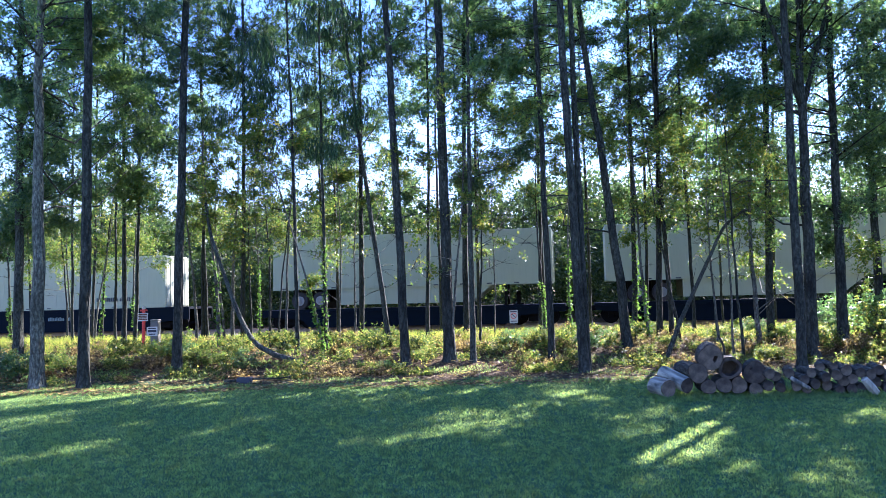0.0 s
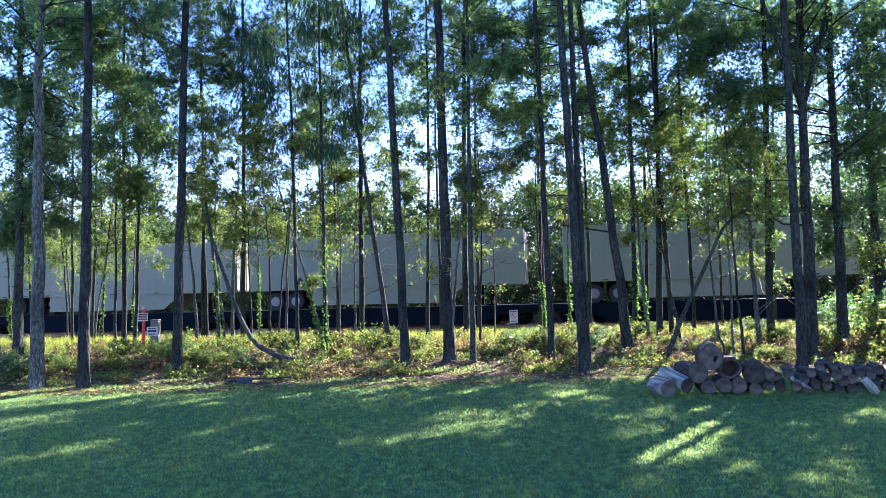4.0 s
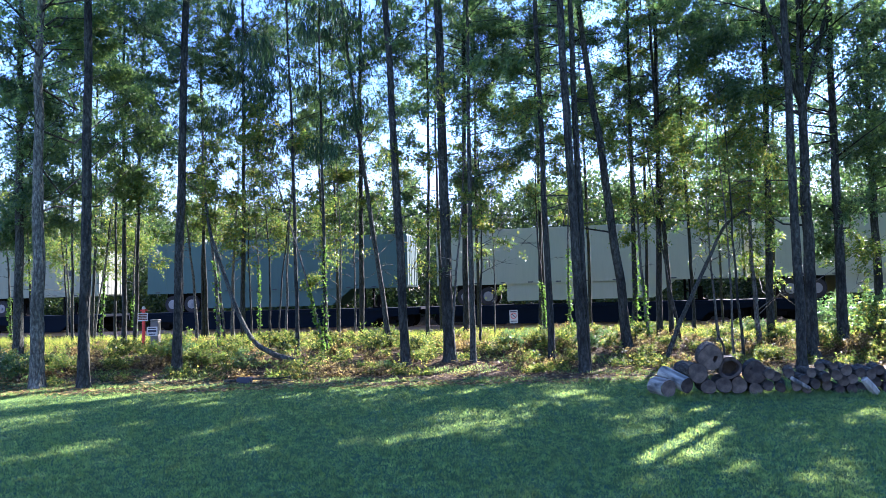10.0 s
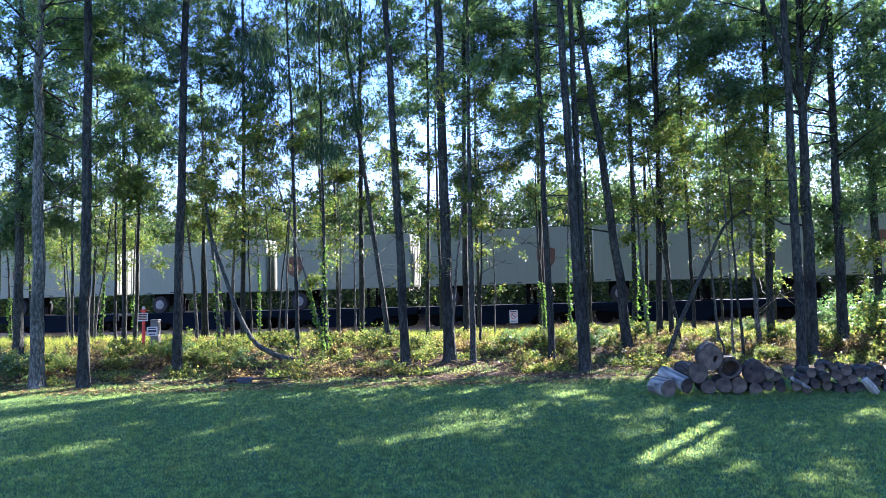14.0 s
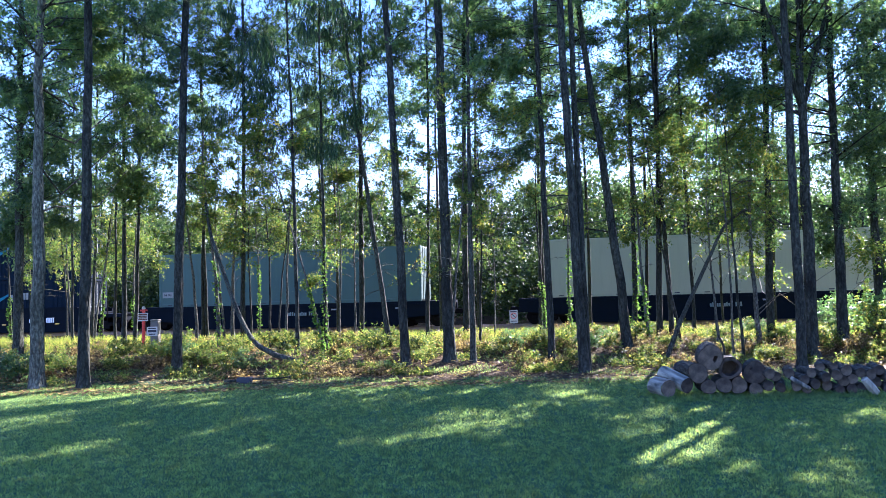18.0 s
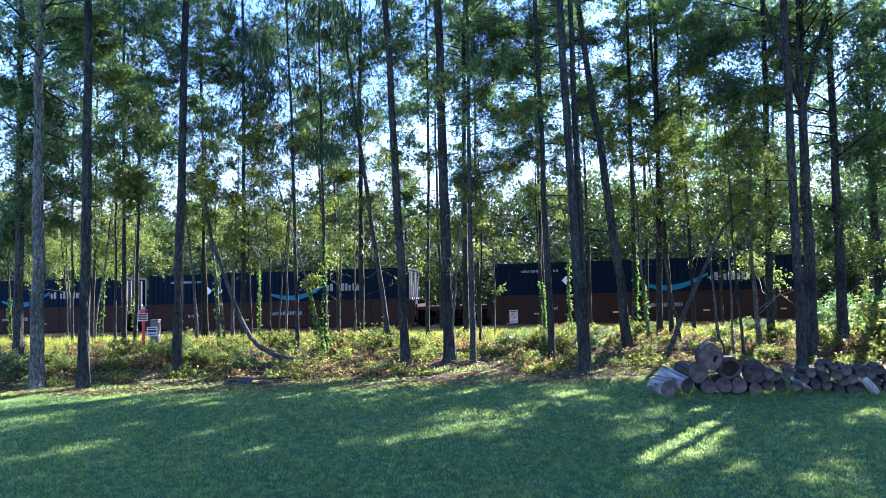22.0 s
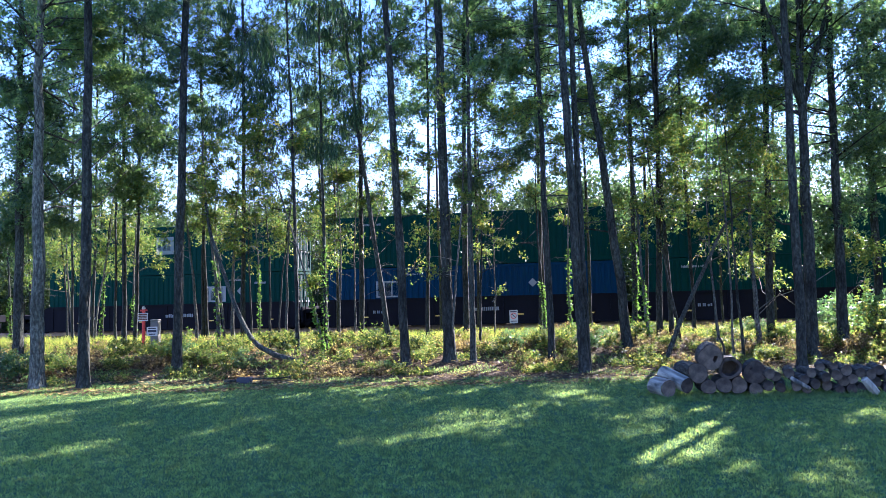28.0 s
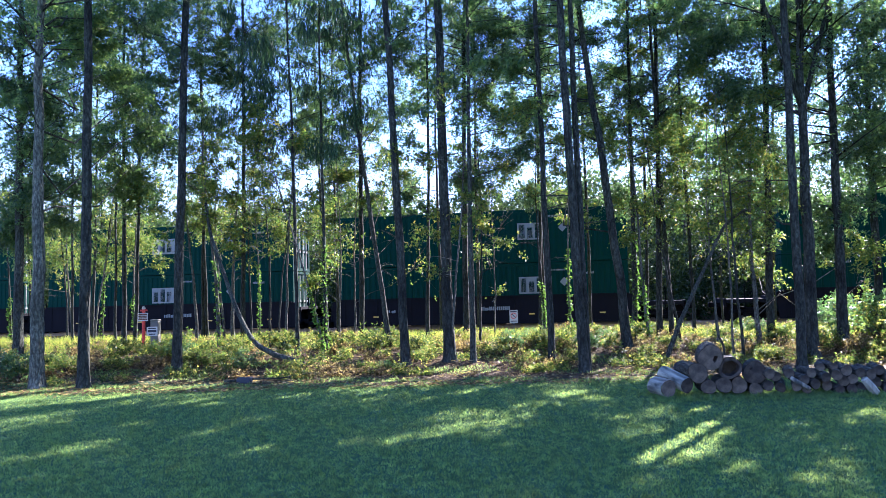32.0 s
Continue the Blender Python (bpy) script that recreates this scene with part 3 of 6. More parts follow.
# the last row is added to keep the sun off spots of the lawn
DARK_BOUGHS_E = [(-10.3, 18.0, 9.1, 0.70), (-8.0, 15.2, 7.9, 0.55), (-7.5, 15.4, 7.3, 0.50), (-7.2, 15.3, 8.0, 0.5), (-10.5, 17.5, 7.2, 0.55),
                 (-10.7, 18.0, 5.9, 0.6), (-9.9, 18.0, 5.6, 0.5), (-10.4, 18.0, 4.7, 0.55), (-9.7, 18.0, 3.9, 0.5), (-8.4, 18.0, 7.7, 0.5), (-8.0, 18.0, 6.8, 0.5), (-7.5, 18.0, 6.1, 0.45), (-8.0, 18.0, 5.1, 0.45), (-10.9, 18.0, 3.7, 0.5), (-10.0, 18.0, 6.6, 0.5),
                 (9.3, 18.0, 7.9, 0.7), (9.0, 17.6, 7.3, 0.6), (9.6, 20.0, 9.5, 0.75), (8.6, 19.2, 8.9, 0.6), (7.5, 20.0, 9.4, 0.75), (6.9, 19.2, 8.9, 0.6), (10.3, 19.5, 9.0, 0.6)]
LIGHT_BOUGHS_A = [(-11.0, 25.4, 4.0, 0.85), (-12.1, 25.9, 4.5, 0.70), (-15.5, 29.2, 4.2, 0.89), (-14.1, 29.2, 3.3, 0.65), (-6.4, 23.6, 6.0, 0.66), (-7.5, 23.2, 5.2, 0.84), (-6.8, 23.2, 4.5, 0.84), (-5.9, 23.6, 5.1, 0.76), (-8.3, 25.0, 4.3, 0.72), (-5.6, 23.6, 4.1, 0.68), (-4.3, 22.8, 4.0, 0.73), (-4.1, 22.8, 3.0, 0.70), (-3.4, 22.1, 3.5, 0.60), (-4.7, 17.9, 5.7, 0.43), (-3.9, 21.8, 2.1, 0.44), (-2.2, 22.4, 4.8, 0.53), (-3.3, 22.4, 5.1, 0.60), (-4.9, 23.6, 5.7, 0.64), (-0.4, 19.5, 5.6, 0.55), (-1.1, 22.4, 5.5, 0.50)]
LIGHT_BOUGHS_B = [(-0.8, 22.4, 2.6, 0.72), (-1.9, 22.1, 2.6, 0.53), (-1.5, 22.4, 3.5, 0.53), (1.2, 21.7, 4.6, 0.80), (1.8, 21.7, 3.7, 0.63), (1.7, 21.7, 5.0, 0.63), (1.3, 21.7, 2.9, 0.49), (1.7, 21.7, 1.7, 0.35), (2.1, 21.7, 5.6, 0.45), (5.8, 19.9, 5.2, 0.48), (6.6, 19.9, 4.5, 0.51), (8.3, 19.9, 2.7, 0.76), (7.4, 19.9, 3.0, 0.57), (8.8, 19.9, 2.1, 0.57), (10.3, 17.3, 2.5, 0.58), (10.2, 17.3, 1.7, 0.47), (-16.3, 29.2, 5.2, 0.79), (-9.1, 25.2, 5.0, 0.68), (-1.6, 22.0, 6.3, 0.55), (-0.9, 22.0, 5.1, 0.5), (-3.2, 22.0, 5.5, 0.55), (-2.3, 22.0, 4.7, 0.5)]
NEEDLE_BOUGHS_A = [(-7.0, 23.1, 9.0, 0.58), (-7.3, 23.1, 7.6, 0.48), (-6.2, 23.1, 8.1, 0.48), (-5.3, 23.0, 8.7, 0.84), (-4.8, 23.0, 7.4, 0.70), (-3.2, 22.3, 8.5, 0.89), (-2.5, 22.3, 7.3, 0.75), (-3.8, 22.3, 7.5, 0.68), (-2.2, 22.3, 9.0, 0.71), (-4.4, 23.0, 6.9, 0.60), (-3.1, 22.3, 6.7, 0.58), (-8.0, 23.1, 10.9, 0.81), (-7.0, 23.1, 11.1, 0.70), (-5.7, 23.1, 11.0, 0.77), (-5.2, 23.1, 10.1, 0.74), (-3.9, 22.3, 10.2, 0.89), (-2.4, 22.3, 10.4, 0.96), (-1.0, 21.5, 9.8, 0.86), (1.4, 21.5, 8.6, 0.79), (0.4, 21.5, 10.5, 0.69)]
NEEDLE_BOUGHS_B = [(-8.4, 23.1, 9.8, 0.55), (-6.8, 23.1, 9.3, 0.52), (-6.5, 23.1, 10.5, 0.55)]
WAITING = []


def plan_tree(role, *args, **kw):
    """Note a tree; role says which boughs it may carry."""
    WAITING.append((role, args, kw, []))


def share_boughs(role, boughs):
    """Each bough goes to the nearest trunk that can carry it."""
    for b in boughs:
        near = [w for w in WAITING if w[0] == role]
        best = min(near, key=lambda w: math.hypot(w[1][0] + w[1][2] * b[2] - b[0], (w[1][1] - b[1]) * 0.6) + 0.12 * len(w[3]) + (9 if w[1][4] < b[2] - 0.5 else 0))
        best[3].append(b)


# tall pines and oaks at the edge of the lawn: x, y, lean, radius
FRONT_PINES = [(-7.04, 13.89, 0.010, 0.118), (-5.77, 15.31, 0.028, 0.112), (-0.86, 15.47, -0.033, 0.108), (0.09, 15.83, -0.013, 0.142),
               (2.32, 15.62, -0.019, 0.087), (2.78, 14.36, -0.035, 0.115), (6.89, 13.86, 0.006, 0.106)]
for i, (x, y, lean, r) in enumerate(FRONT_PINES):
    r *= 0.94 if i < 4 else 0.88
    plan_tree("front", x, y, lean, r, 18 + (i * 7 % 4), "pine", 100 + i, (0.42, 1.0), 2.6, 52, 60, bend=0.25, ridged=True, dead=(3, 6, 2, 6, 14, 16, 10)[i],
              label="tall slender pine with rough dark bark at the lawn's edge", group="pines along the lawn")
plan_tree("front", 2.86, 14.48, -0.006, 0.082, 17, "pine", 120, (0.5, 1.0), 2.2, 34, 60, bend=0.15, ridged=True, dead=10,
          label="slimmer pine grown close against a thicker one", group="pines along the lawn")
plan_tree("dark", -8.06, 14.10, 0.007, 0.135, 13, "oak", 130, (0.5, 1.0), 2.4, 46, 80, 0.1, LEAF_SUNNY, bark_mat=BARK_PALE,
          label="leafy broad tree with a pale grey trunk beside the lawn", ridged=True, group="broad trees along the lawn", bend=0.5)
plan_tree("dark", 4.20, 16.43, -0.085, 0.115, 15, "oak", 131, (0.5, 1.0), 2.6, 80, 100, bark_mat=BARK_PINE,
          label="leaning dark-barked tree with a high leafy crown", ridged=True, group="broad trees along the lawn", bend=0.5)
plan_tree("dark", 7.90, 15.37, 0.030, 0.135, 13, "oak", 132, (0.5, 1.0), 3.0, 80, 90, fork=0.42, bark_mat=BARK_PINE,
          label="stout forked tree with dense dark green leaves", ridged=True, group="broad trees along the lawn", bend=0.5)
plan_tree("dark", 9.16, 16.43, 0.018, 0.12, 14, "oak", 133, (0.3, 1.0), 2.9, 110, 90, bark_mat=BARK_PINE,
          label="leafy dark-trunked tree beside the log pile", ridged=True, group="broad trees along the lawn")
plan_tree("dark", 11.0, 18.0, 0.0, 0.11, 13, "oak", 135, (0.25, 1.0), 2.6, 100, 90, bark_mat=BARK_PINE,
          label="leafy dark-trunked tree beside the log pile", ridged=True, group="broad trees along the lawn")
plan_tree("dark", -10.3, 17.2, 0.0, 0.12, 13, "oak", 134, (0.3, 1.0), 2.4, 60, 90,
          label="leafy broad tree with a pale grey trunk beside the lawn", ridged=True, group="broad trees along the lawn")

# slender trees on the bank between lawn and track
MID_TREES = [(7.76, 17.00, 0.032, 0.115), (5.56, 18.48, 0.033, 0.103), (0.60, 15.69, -0.001, 0.081), (-3.52, 17.00, -0.015, 0.061), (-2.83, 16.88, 0.003, 0.054),
             (-2.52, 21.45, 0.018, 0.103), (-0.51, 20.59, 0.025, 0.074), (-1.45, 18.58, -0.121, 0.089), (-9.40, 20.87, 0.003, 0.091), (0.60, 20.65, 0.021, 0.115),
             (4.99, 18.72, 0.027, 0.090), (5.84, 18.36, -0.027, 0.081), (6.65, 19.01, -0.001, 0.061), (-6.30, 22.21, 0.014, 0.097)]
for i, (x, y, lean, r) in enumerate(MID_TREES):
    r *= 0.84
    pine = i in (0, 5, 9, 13)
    dark = i in (1, 2, 4, 6, 8, 10, 11)
    plan_tree("pine" if pine else "dark" if dark else "light", x, y, lean, r, 15.5 + (i * 5 % 3) if pine else 12.2 + (i * 5 % 3) * 0.6, "pine" if pine else "oak", 200 + i,
              (0.5, 1.0) if pine else (0.36, 1.0), 2.0, 36 if pine else 42, 90, 0.11, None if pine else LEAF_OAK if dark or i in (3, 7) else LEAF_LIGHT, weeping=i in (3, 4),
              bark_mat=BARK_GREY if i in (2, 7) else BARK_PINE, ivy=2.6 if i in (4, 10) else 0,
              label="straight pine among the saplings on the bank" if pine else "slender leafy tree in the strip of woods",
              group="trees in the strip of woods")
THIN_TREES = [(-11.79, 24.46, 0.055, 0.058), (-13.10, 25.04, -0.052, 0.050), (-16.2, 28.3, -0.065, 0.079), (-15.17, 24.92, -0.077, 0.060), (-6.00, 19.01, -0.049, 0.076),
              (-7.21, 20.77, -0.049, 0.066), (-6.16, 22.71, 0.004, 0.045), (-6.66, 22.35, 0.016, 0.080), (-5.71, 21.95, 0.002, 0.044), (-5.15, 20.95, -0.008, 0.050),
              (-4.39, 19.71, 0.038, 0.055), (4.86, 16.88, -0.097, 0.054), (6.46, 15.49, -0.058, 0.043), (6.37, 16.66, -0.028, 0.040), (1.45, 20.83, 0.041, 0.033),
              (2.62, 18.54, -0.014, 0.044), (-3.16, 21.17, 0.022, 0.042)]
POLE_TREES = [(-6.48, 20.97, -0.061, 0.050), (-4.65, 19.81, 0.063, 0.039), (-2.81, 16.74, -0.236, 0.040), (-2.73, 21.53, 0.039, 0.043), (-13.31, 25.14, -0.028, 0.050),
              (-11.97, 24.24, 0.103, 0.048), (-10.57, 24.26, -0.037, 0.058), (5.70, 17.28, -0.152, 0.041), (7.23, 16.42, -0.015, 0.079), (6.26, 15.51, 0.001, 0.037),
              (-14.63, 25.36, -0.120, 0.081), (3.17, 18.08, -0.002, 0.043), (0.13, 15.75, 0.055, 0.044), (0.86, 17.72, 0.009, 0.042)]
for i, (x, y, lean, r) in enumerate(THIN_TREES + POLE_TREES):
    r *= 0.78
    plan_tree("light", x, y, lean, r, 6 + (i * 5 % 5), "oak", 300 + i, (0.42, 1.0), 1.2, 16, 80, 0.10, LEAF_LIGHT, bend=0.4, thin=True,
              bark_mat=BARK_PINE if i % 3 == 0 else BARK_SAPLING, ivy=(2.4, 0, 0, 1.6)[i % 4] if i in (0, 4, 8, 10, 15, 3, 11, 19, 23, 28) else 0,
              label="thin sapling with yellow-green leaves", group="saplings by the track")
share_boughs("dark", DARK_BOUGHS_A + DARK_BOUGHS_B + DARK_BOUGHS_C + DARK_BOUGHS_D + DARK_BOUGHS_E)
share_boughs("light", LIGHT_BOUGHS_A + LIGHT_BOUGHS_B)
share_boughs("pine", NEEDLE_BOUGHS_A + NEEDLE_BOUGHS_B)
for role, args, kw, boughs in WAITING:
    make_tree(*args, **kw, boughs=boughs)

# filler trees; heights and top clumps are set to shade the near lawn
rng = random.Random(11)
for i in range(16):
    y = rng.uniform(21.5, 29.0)
    x = (-0.5, 0.02, 0.16, 0.24, -0.42, -0.3, -0.16, 0.42)[i % 8] * y + rng.uniform(-1.0, 1.0)
    make_tree(x, y, rng.uniform(-0.04, 0.04), rng.uniform(0.045, 0.07), 0.694 * (y - 4.6) + rng.uniform(0.2, 1.0), "oak", 400 + i, (0.42, 1.0), 2.2, 62, 80, 0.12,
              LEAF_OAK, BARK_PINE, bend=0.4, top=34 if x > 0 else 12, label="slender leafy tree on the bank", group="trees in the strip of woods")
# unseen trees added past the edge of the view, to shade the lawn
for i in range(21):
    x, y = rng.uniform(10.5, 34), rng.uniform(12, 33)
    if beyond(x, y) > -5 or x < 0.64 * y + 1.5:
        continue
    make_tree(x, y, 0, 0.15, rng.uniform(12, 17), "oak", 500 + i, (0.25, 1.0), 3.0, 70, 45, 0.26,
              LEAF_OAK, label="leafy tree added out of view to shade the lawn", group="trees at the edge of the woods")
# three more, added beside the view to shade the near right lawn
for k, (x, y) in enumerate(((12.9, 17.5), (12.0, 15.9), (14.2, 19.6))):
    make_tree(x, y, 0, 0.12, 12 + k, "oak", 540 + k, (0.36, 1.0), 2.1, 95, 90, 0.12,
              LEAF_OAK, label="leafy tree added out of view to shade the lawn", group="trees at the edge of the woods")
# woods beyond the track
for i in range(84):
    x, q = rng.uniform(-62, 62), rng.uniform(17, 52)
    y = NEAR + q / NOR.y - x * NOR.x / NOR.y
    pine = i % 4 == 0
    make_tree(x, y, rng.uniform(-0.02, 0.02), rng.uniform(0.1, 0.18), rng.uniform(14, 19) if pine else rng.uniform(8, 12.5), "oak", 600 + i,
              (0.5, 1.0) if pine else (0.1, 1.0), 2.0 if pine else 3.0, 46 if pine else 70, 50, 0.27, LEAF_FAR, BARK_PINE,
              label="tree in the woods beyond the railway", group="woods beyond the track")


def build_thicket():
    """Dense brush that closes the view beyond the track."""
    r = random.Random(77)
    nr = np.random.default_rng(77)
    cs, rs = [], []
    for i in range(4200):
        s, q = r.uniform(-50, 54), r.uniform(8.5, 26.0)
        top = 4.8 + 1.8 * noise.noise((s * 0.13, 3.0, q * 0.2)) + 1.2 * noise.noise((s * 0.5, 9.0, 0)) + 0.08 * (q - 8)
        z = r.random() * max(1.5, top)
        cs.append(on_track(s, q, z + 0.1))
        rs.append(r.uniform(0.5, 0.95))
    far_c, far_r = [], []
    for i in range(4600):
        s, q = r.uniform(-78, 82), r.uniform(30.0, 62.0)
        top = 12.0 + 3.2 * noise.noise((s * 0.07, 5.0, 0)) + 2.4 * noise.noise((s * 0.3, 2.0, q * 0.1)) + 0.05 * (q - 30)
        far_c.append(on_track(s, q, 0.4 + r.random() ** 0.8 * max(3.0, top)))
        far_r.append(r.uniform(0.7, 1.4))
    tagged(new("far_woods", quick_mesh("far_woods", leaf_sprays(far_c, far_r, 52, 0.42, nr), 3, LEAF_FAR)), "distant green woods behind the railway", "woods", kind="stuff")
    tagged(new("thicket", quick_mesh("thicket", leaf_sprays(cs, rs, 60, 0.26, nr), 3, LEAF_BRUSH)), "dense green brush along the far side of the railway", "thicket", kind="stuff")


build_thicket()


# two bent trunks that lean across the saplings
def bent_trunk(points, radii, label, seed, leafy_tip=True):
    r = random.Random(seed)
    nr = np.random.default_rng(seed)
    ob = new("leaning_trunk", None)
    o = Vector(points[0])
    ob.location = o
    tagged(ob, label, "tree trunk")
    pts = [Vector(p) - o for p in points]
    dense = []
    for i in range(len(pts) - 1):
        a, b, c, d = pts[max(0, i - 1)], pts[i], pts[i + 1], pts[min(len(pts) - 1, i + 2)]
        for k in range(5):
            t = k / 5
            dense.append(0.5 * (2 * b + (c - a) * t + (2 * a - 5 * b + 4 * c - d) * t * t + (3 * b - a - 3 * c + d) * t ** 3))
    dense.append(pts[-1])
    n = len(dense)
    v, f = tube(dense, [radii[0] + (radii[1] - radii[0]) * i / (n - 1) for i in range(n)], 10, 0.06, r)
    part("trunk", mesh_from("trunk", v, f, BARK_GREY, True), ob)
    if not leafy_tip:
        return
    tip = dense[-1]
    cs = [tuple(tip + Vector((r.gauss(0, .5), r.gauss(0, .4), r.gauss(0.2, .4)))) for _ in range(12)]
    part("crown", quick_mesh("crown", leaf_sprays(cs, [.3] * 12, 120, .066, nr), 3, LEAF_LIGHT), ob)


bent_trunk([(-2.95, 15.42, 0.10), (-3.16, 15.45, 0.25), (-3.40, 15.50, 0.33), (-3.69, 15.60, 0.41), (-3.90, 15.70, 0.50), (-4.17, 15.90, 0.62), (-4.47, 16.20, 0.88), (-4.81, 16.60, 1.33), (-5.13, 17.00, 1.87), (-5.41, 17.40, 2.36), (-5.70, 17.80, 2.84), (-5.96, 18.10, 3.42), (-6.17, 18.40, 4.19)], (0.068, 0.038),
           "bent grey trunk sweeping up from the ground", 41)
bent_trunk([(-4.35, 14.0, 0.05), (-3.8, 14.15, 0.07), (-3.3, 14.3, 0.06), (-2.75, 14.6, 0.12)], (0.02, 0.01), "thin fallen grey branch lying along the lawn's edge", 43, False)
bent_trunk([(4.70, 15.30, 0.09), (5.03, 15.40, 0.80), (5.27, 15.50, 1.22), (5.68, 15.70, 1.89), (6.01, 15.90, 2.39), (6.44, 16.10, 3.04), (7.07, 16.40, 3.45)], (0.055, 0.028),
           "pale trunk leaning sideways above the log pile", 42)
bent_trunk([(5.72, 14.80, 0.11), (5.76, 14.80, 0.40), (5.67, 14.85, 0.69), (5.66, 14.90, 1.04), (5.65, 14.90, 1.42)], (0.03, 0.012), "thin dead stem standing behind the log pile", 44, False)


# ---- the train ----
SPEED = 26.2
MOVING = []
PAINT = {
    "white": painted("white_paint", (0.31, 0.325, 0.2), 0.45, 0.22, dirt_colour=(0.35, 0.30, 0.24)),
    "grey": painted("grey_paint", (0.21, 0.222, 0.145), 0.5, 0.25, dirt_colour=(0.25, 0.22, 0.18)),
    "teal": painted("teal_paint", (0.06, 0.105, 0.085), 0.6, 0.15, dirt_colour=(0.09, 0.1, 0.1)),
    "black": painted("black_paint", (0.0035, 0.008, 0.014), 0.7, 0.1, dirt_colour=(0.008, 0.014, 0.02), shine=0.06),
    "navy": painted("navy_paint", (0.0035, 0.0095, 0.018), 0.7, 0.1, dirt_colour=(0.008, 0.014, 0.02), shine=0.06),
    "orange": painted("orange_paint", (0.27, 0.062, 0.034), 0.6, 0.3, dirt_colour=(0.13, 0.06, 0.045)),
    "rust_orange": painted("rust_orange_paint", (0.33, 0.115, 0.04), 0.6, 0.45),
    "green": painted("green_paint", (0.003, 0.032, 0.021), 0.7, 0.12, dirt_colour=(0.02, 0.025, 0.02), shine=0.06),
    "blue": painted("blue_paint", (0.006, 0.03, 0.058), 0.7, 0.12, dirt_colour=(0.02, 0.025, 0.03), shine=0.06),
    "silver": painted("silver_paint", (0.34, 0.335, 0.225), 0.45, 0.3, dirt_colour=(0.3, 0.25, 0.2)),
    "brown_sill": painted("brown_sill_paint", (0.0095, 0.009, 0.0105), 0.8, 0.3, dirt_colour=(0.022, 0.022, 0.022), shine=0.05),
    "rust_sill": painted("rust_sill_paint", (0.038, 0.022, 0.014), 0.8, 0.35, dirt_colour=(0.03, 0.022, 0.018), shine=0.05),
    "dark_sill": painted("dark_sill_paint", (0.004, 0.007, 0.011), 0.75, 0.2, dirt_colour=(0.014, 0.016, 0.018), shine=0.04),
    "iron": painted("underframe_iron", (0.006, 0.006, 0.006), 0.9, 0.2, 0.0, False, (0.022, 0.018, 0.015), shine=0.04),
    "tyre": painted("tyre_rubber", (0.025, 0.025, 0.025), 0.85, 0.3, 0, False),
    "aluminium": painted("aluminium", (0.62, 0.62, 0.62), 0.35, 0.25, 0.7, False),
    "rim": painted("rim_metal", (0.22, 0.22, 0.21), 0.5, 0.35, 0.3, False),
    "mark_white": painted("white_marking", (0.8, 0.8, 0.78), 0.5, 0.2),
    "mark_dim": painted("weathered_white_marking", (0.24, 0.25, 0.22), 0.6, 0.3),
    "mark_faint": painted("faded_white_marking", (0.16, 0.2, 0.17), 0.6, 0.3),
    "mark_dark": painted("dark_marking", (0.04, 0.045, 0.05), 0.5, 0.2),
    "mark_teal": painted("teal_marking", (0.01, 0.085, 0.095), 0.5, 0.2),
    "mark_gold": painted("gold_marking", (0.34, 0.18, 0.075), 0.5, 0.3),
    "mark_brown": painted("brown_marking", (0.12, 0.06, 0.03), 0.5, 0.2),
    "mark_yellow": painted("yellow_reflector", (0.7, 0.45, 0.08), 0.4, 0.2),
    "mark_sky": painted("light_blue_marking", (0.02, 0.15, 0.21), 0.5, 0.15),
}
CACHE = {}


def cached(key, make):
    if key not in CACHE:
        CACHE[key] = make()
    return CACHE[key]


def ribbed(length, height, colour, pitch=0.31, depth=0.036):
    """A container's shell: corrugated long sides and ends, smooth roof and floor."""
    w = 1.29
    half = length / 2 - 0.16
    n = int(2 * half / pitch)
    xs = []
    for i in range(n):
        x = -half + i * 2 * half / n
        p = 2 * half / n
        xs += [(x, 0), (x + p * 0.4, 0), (x + p * 0.5, depth), (x + p * 0.9, depth)]
    xs.append((half, 0))
    vs, fs = [], []
    for side in (-1, 1):
        o = len(vs)
        for x, d in xs:
            vs += [(x, side * (w - d), 0.17), (x, side * (w - d), height - 0.12)]
        for i in range(len(xs) - 1):
            a = o + 2 * i
            fs.append((a, a + 2, a + 3, a + 1) if side < 0 else (a + 1, a + 3, a + 2, a))
    wys = [(-w + 0.15 + i * (2 * w - 0.3) / 16, 0.03 * (i % 2)) for i in range(17)]
    for side in (-1, 1):
        o = len(vs)
        for y, d in wys:
            vs += [(side * (length / 2 - 0.05 - d), y, 0.17), (side * (length / 2 - 0.05 - d), y, height - 0.12)]
        for i in range(16):
            a = o + 2 * i
            fs.append((a, a + 2, a + 3, a + 1))
    o = len(vs)
    vs += [(-length / 2 + .05, -w + .05, height - 0.02), (length / 2 - .05, -w + .05, height - 0.02), (length / 2 - .05, w - .05, height - 0.02), (-length / 2 + .05, w - .05, height - 0.02)]
    vs += [(-length / 2 + .05, -w + .05, 0.1), (length / 2 - .05, -w + .05, 0.1), (length / 2 - .05, w - .05, 0.1), (-length / 2 + .05, w - .05, 0.1)]
    fs += [(o, o + 1, o + 2, o + 3), (o + 7, o + 6, o + 5, o + 4)]
    return mesh_from("shell", vs, fs, PAINT[colour])


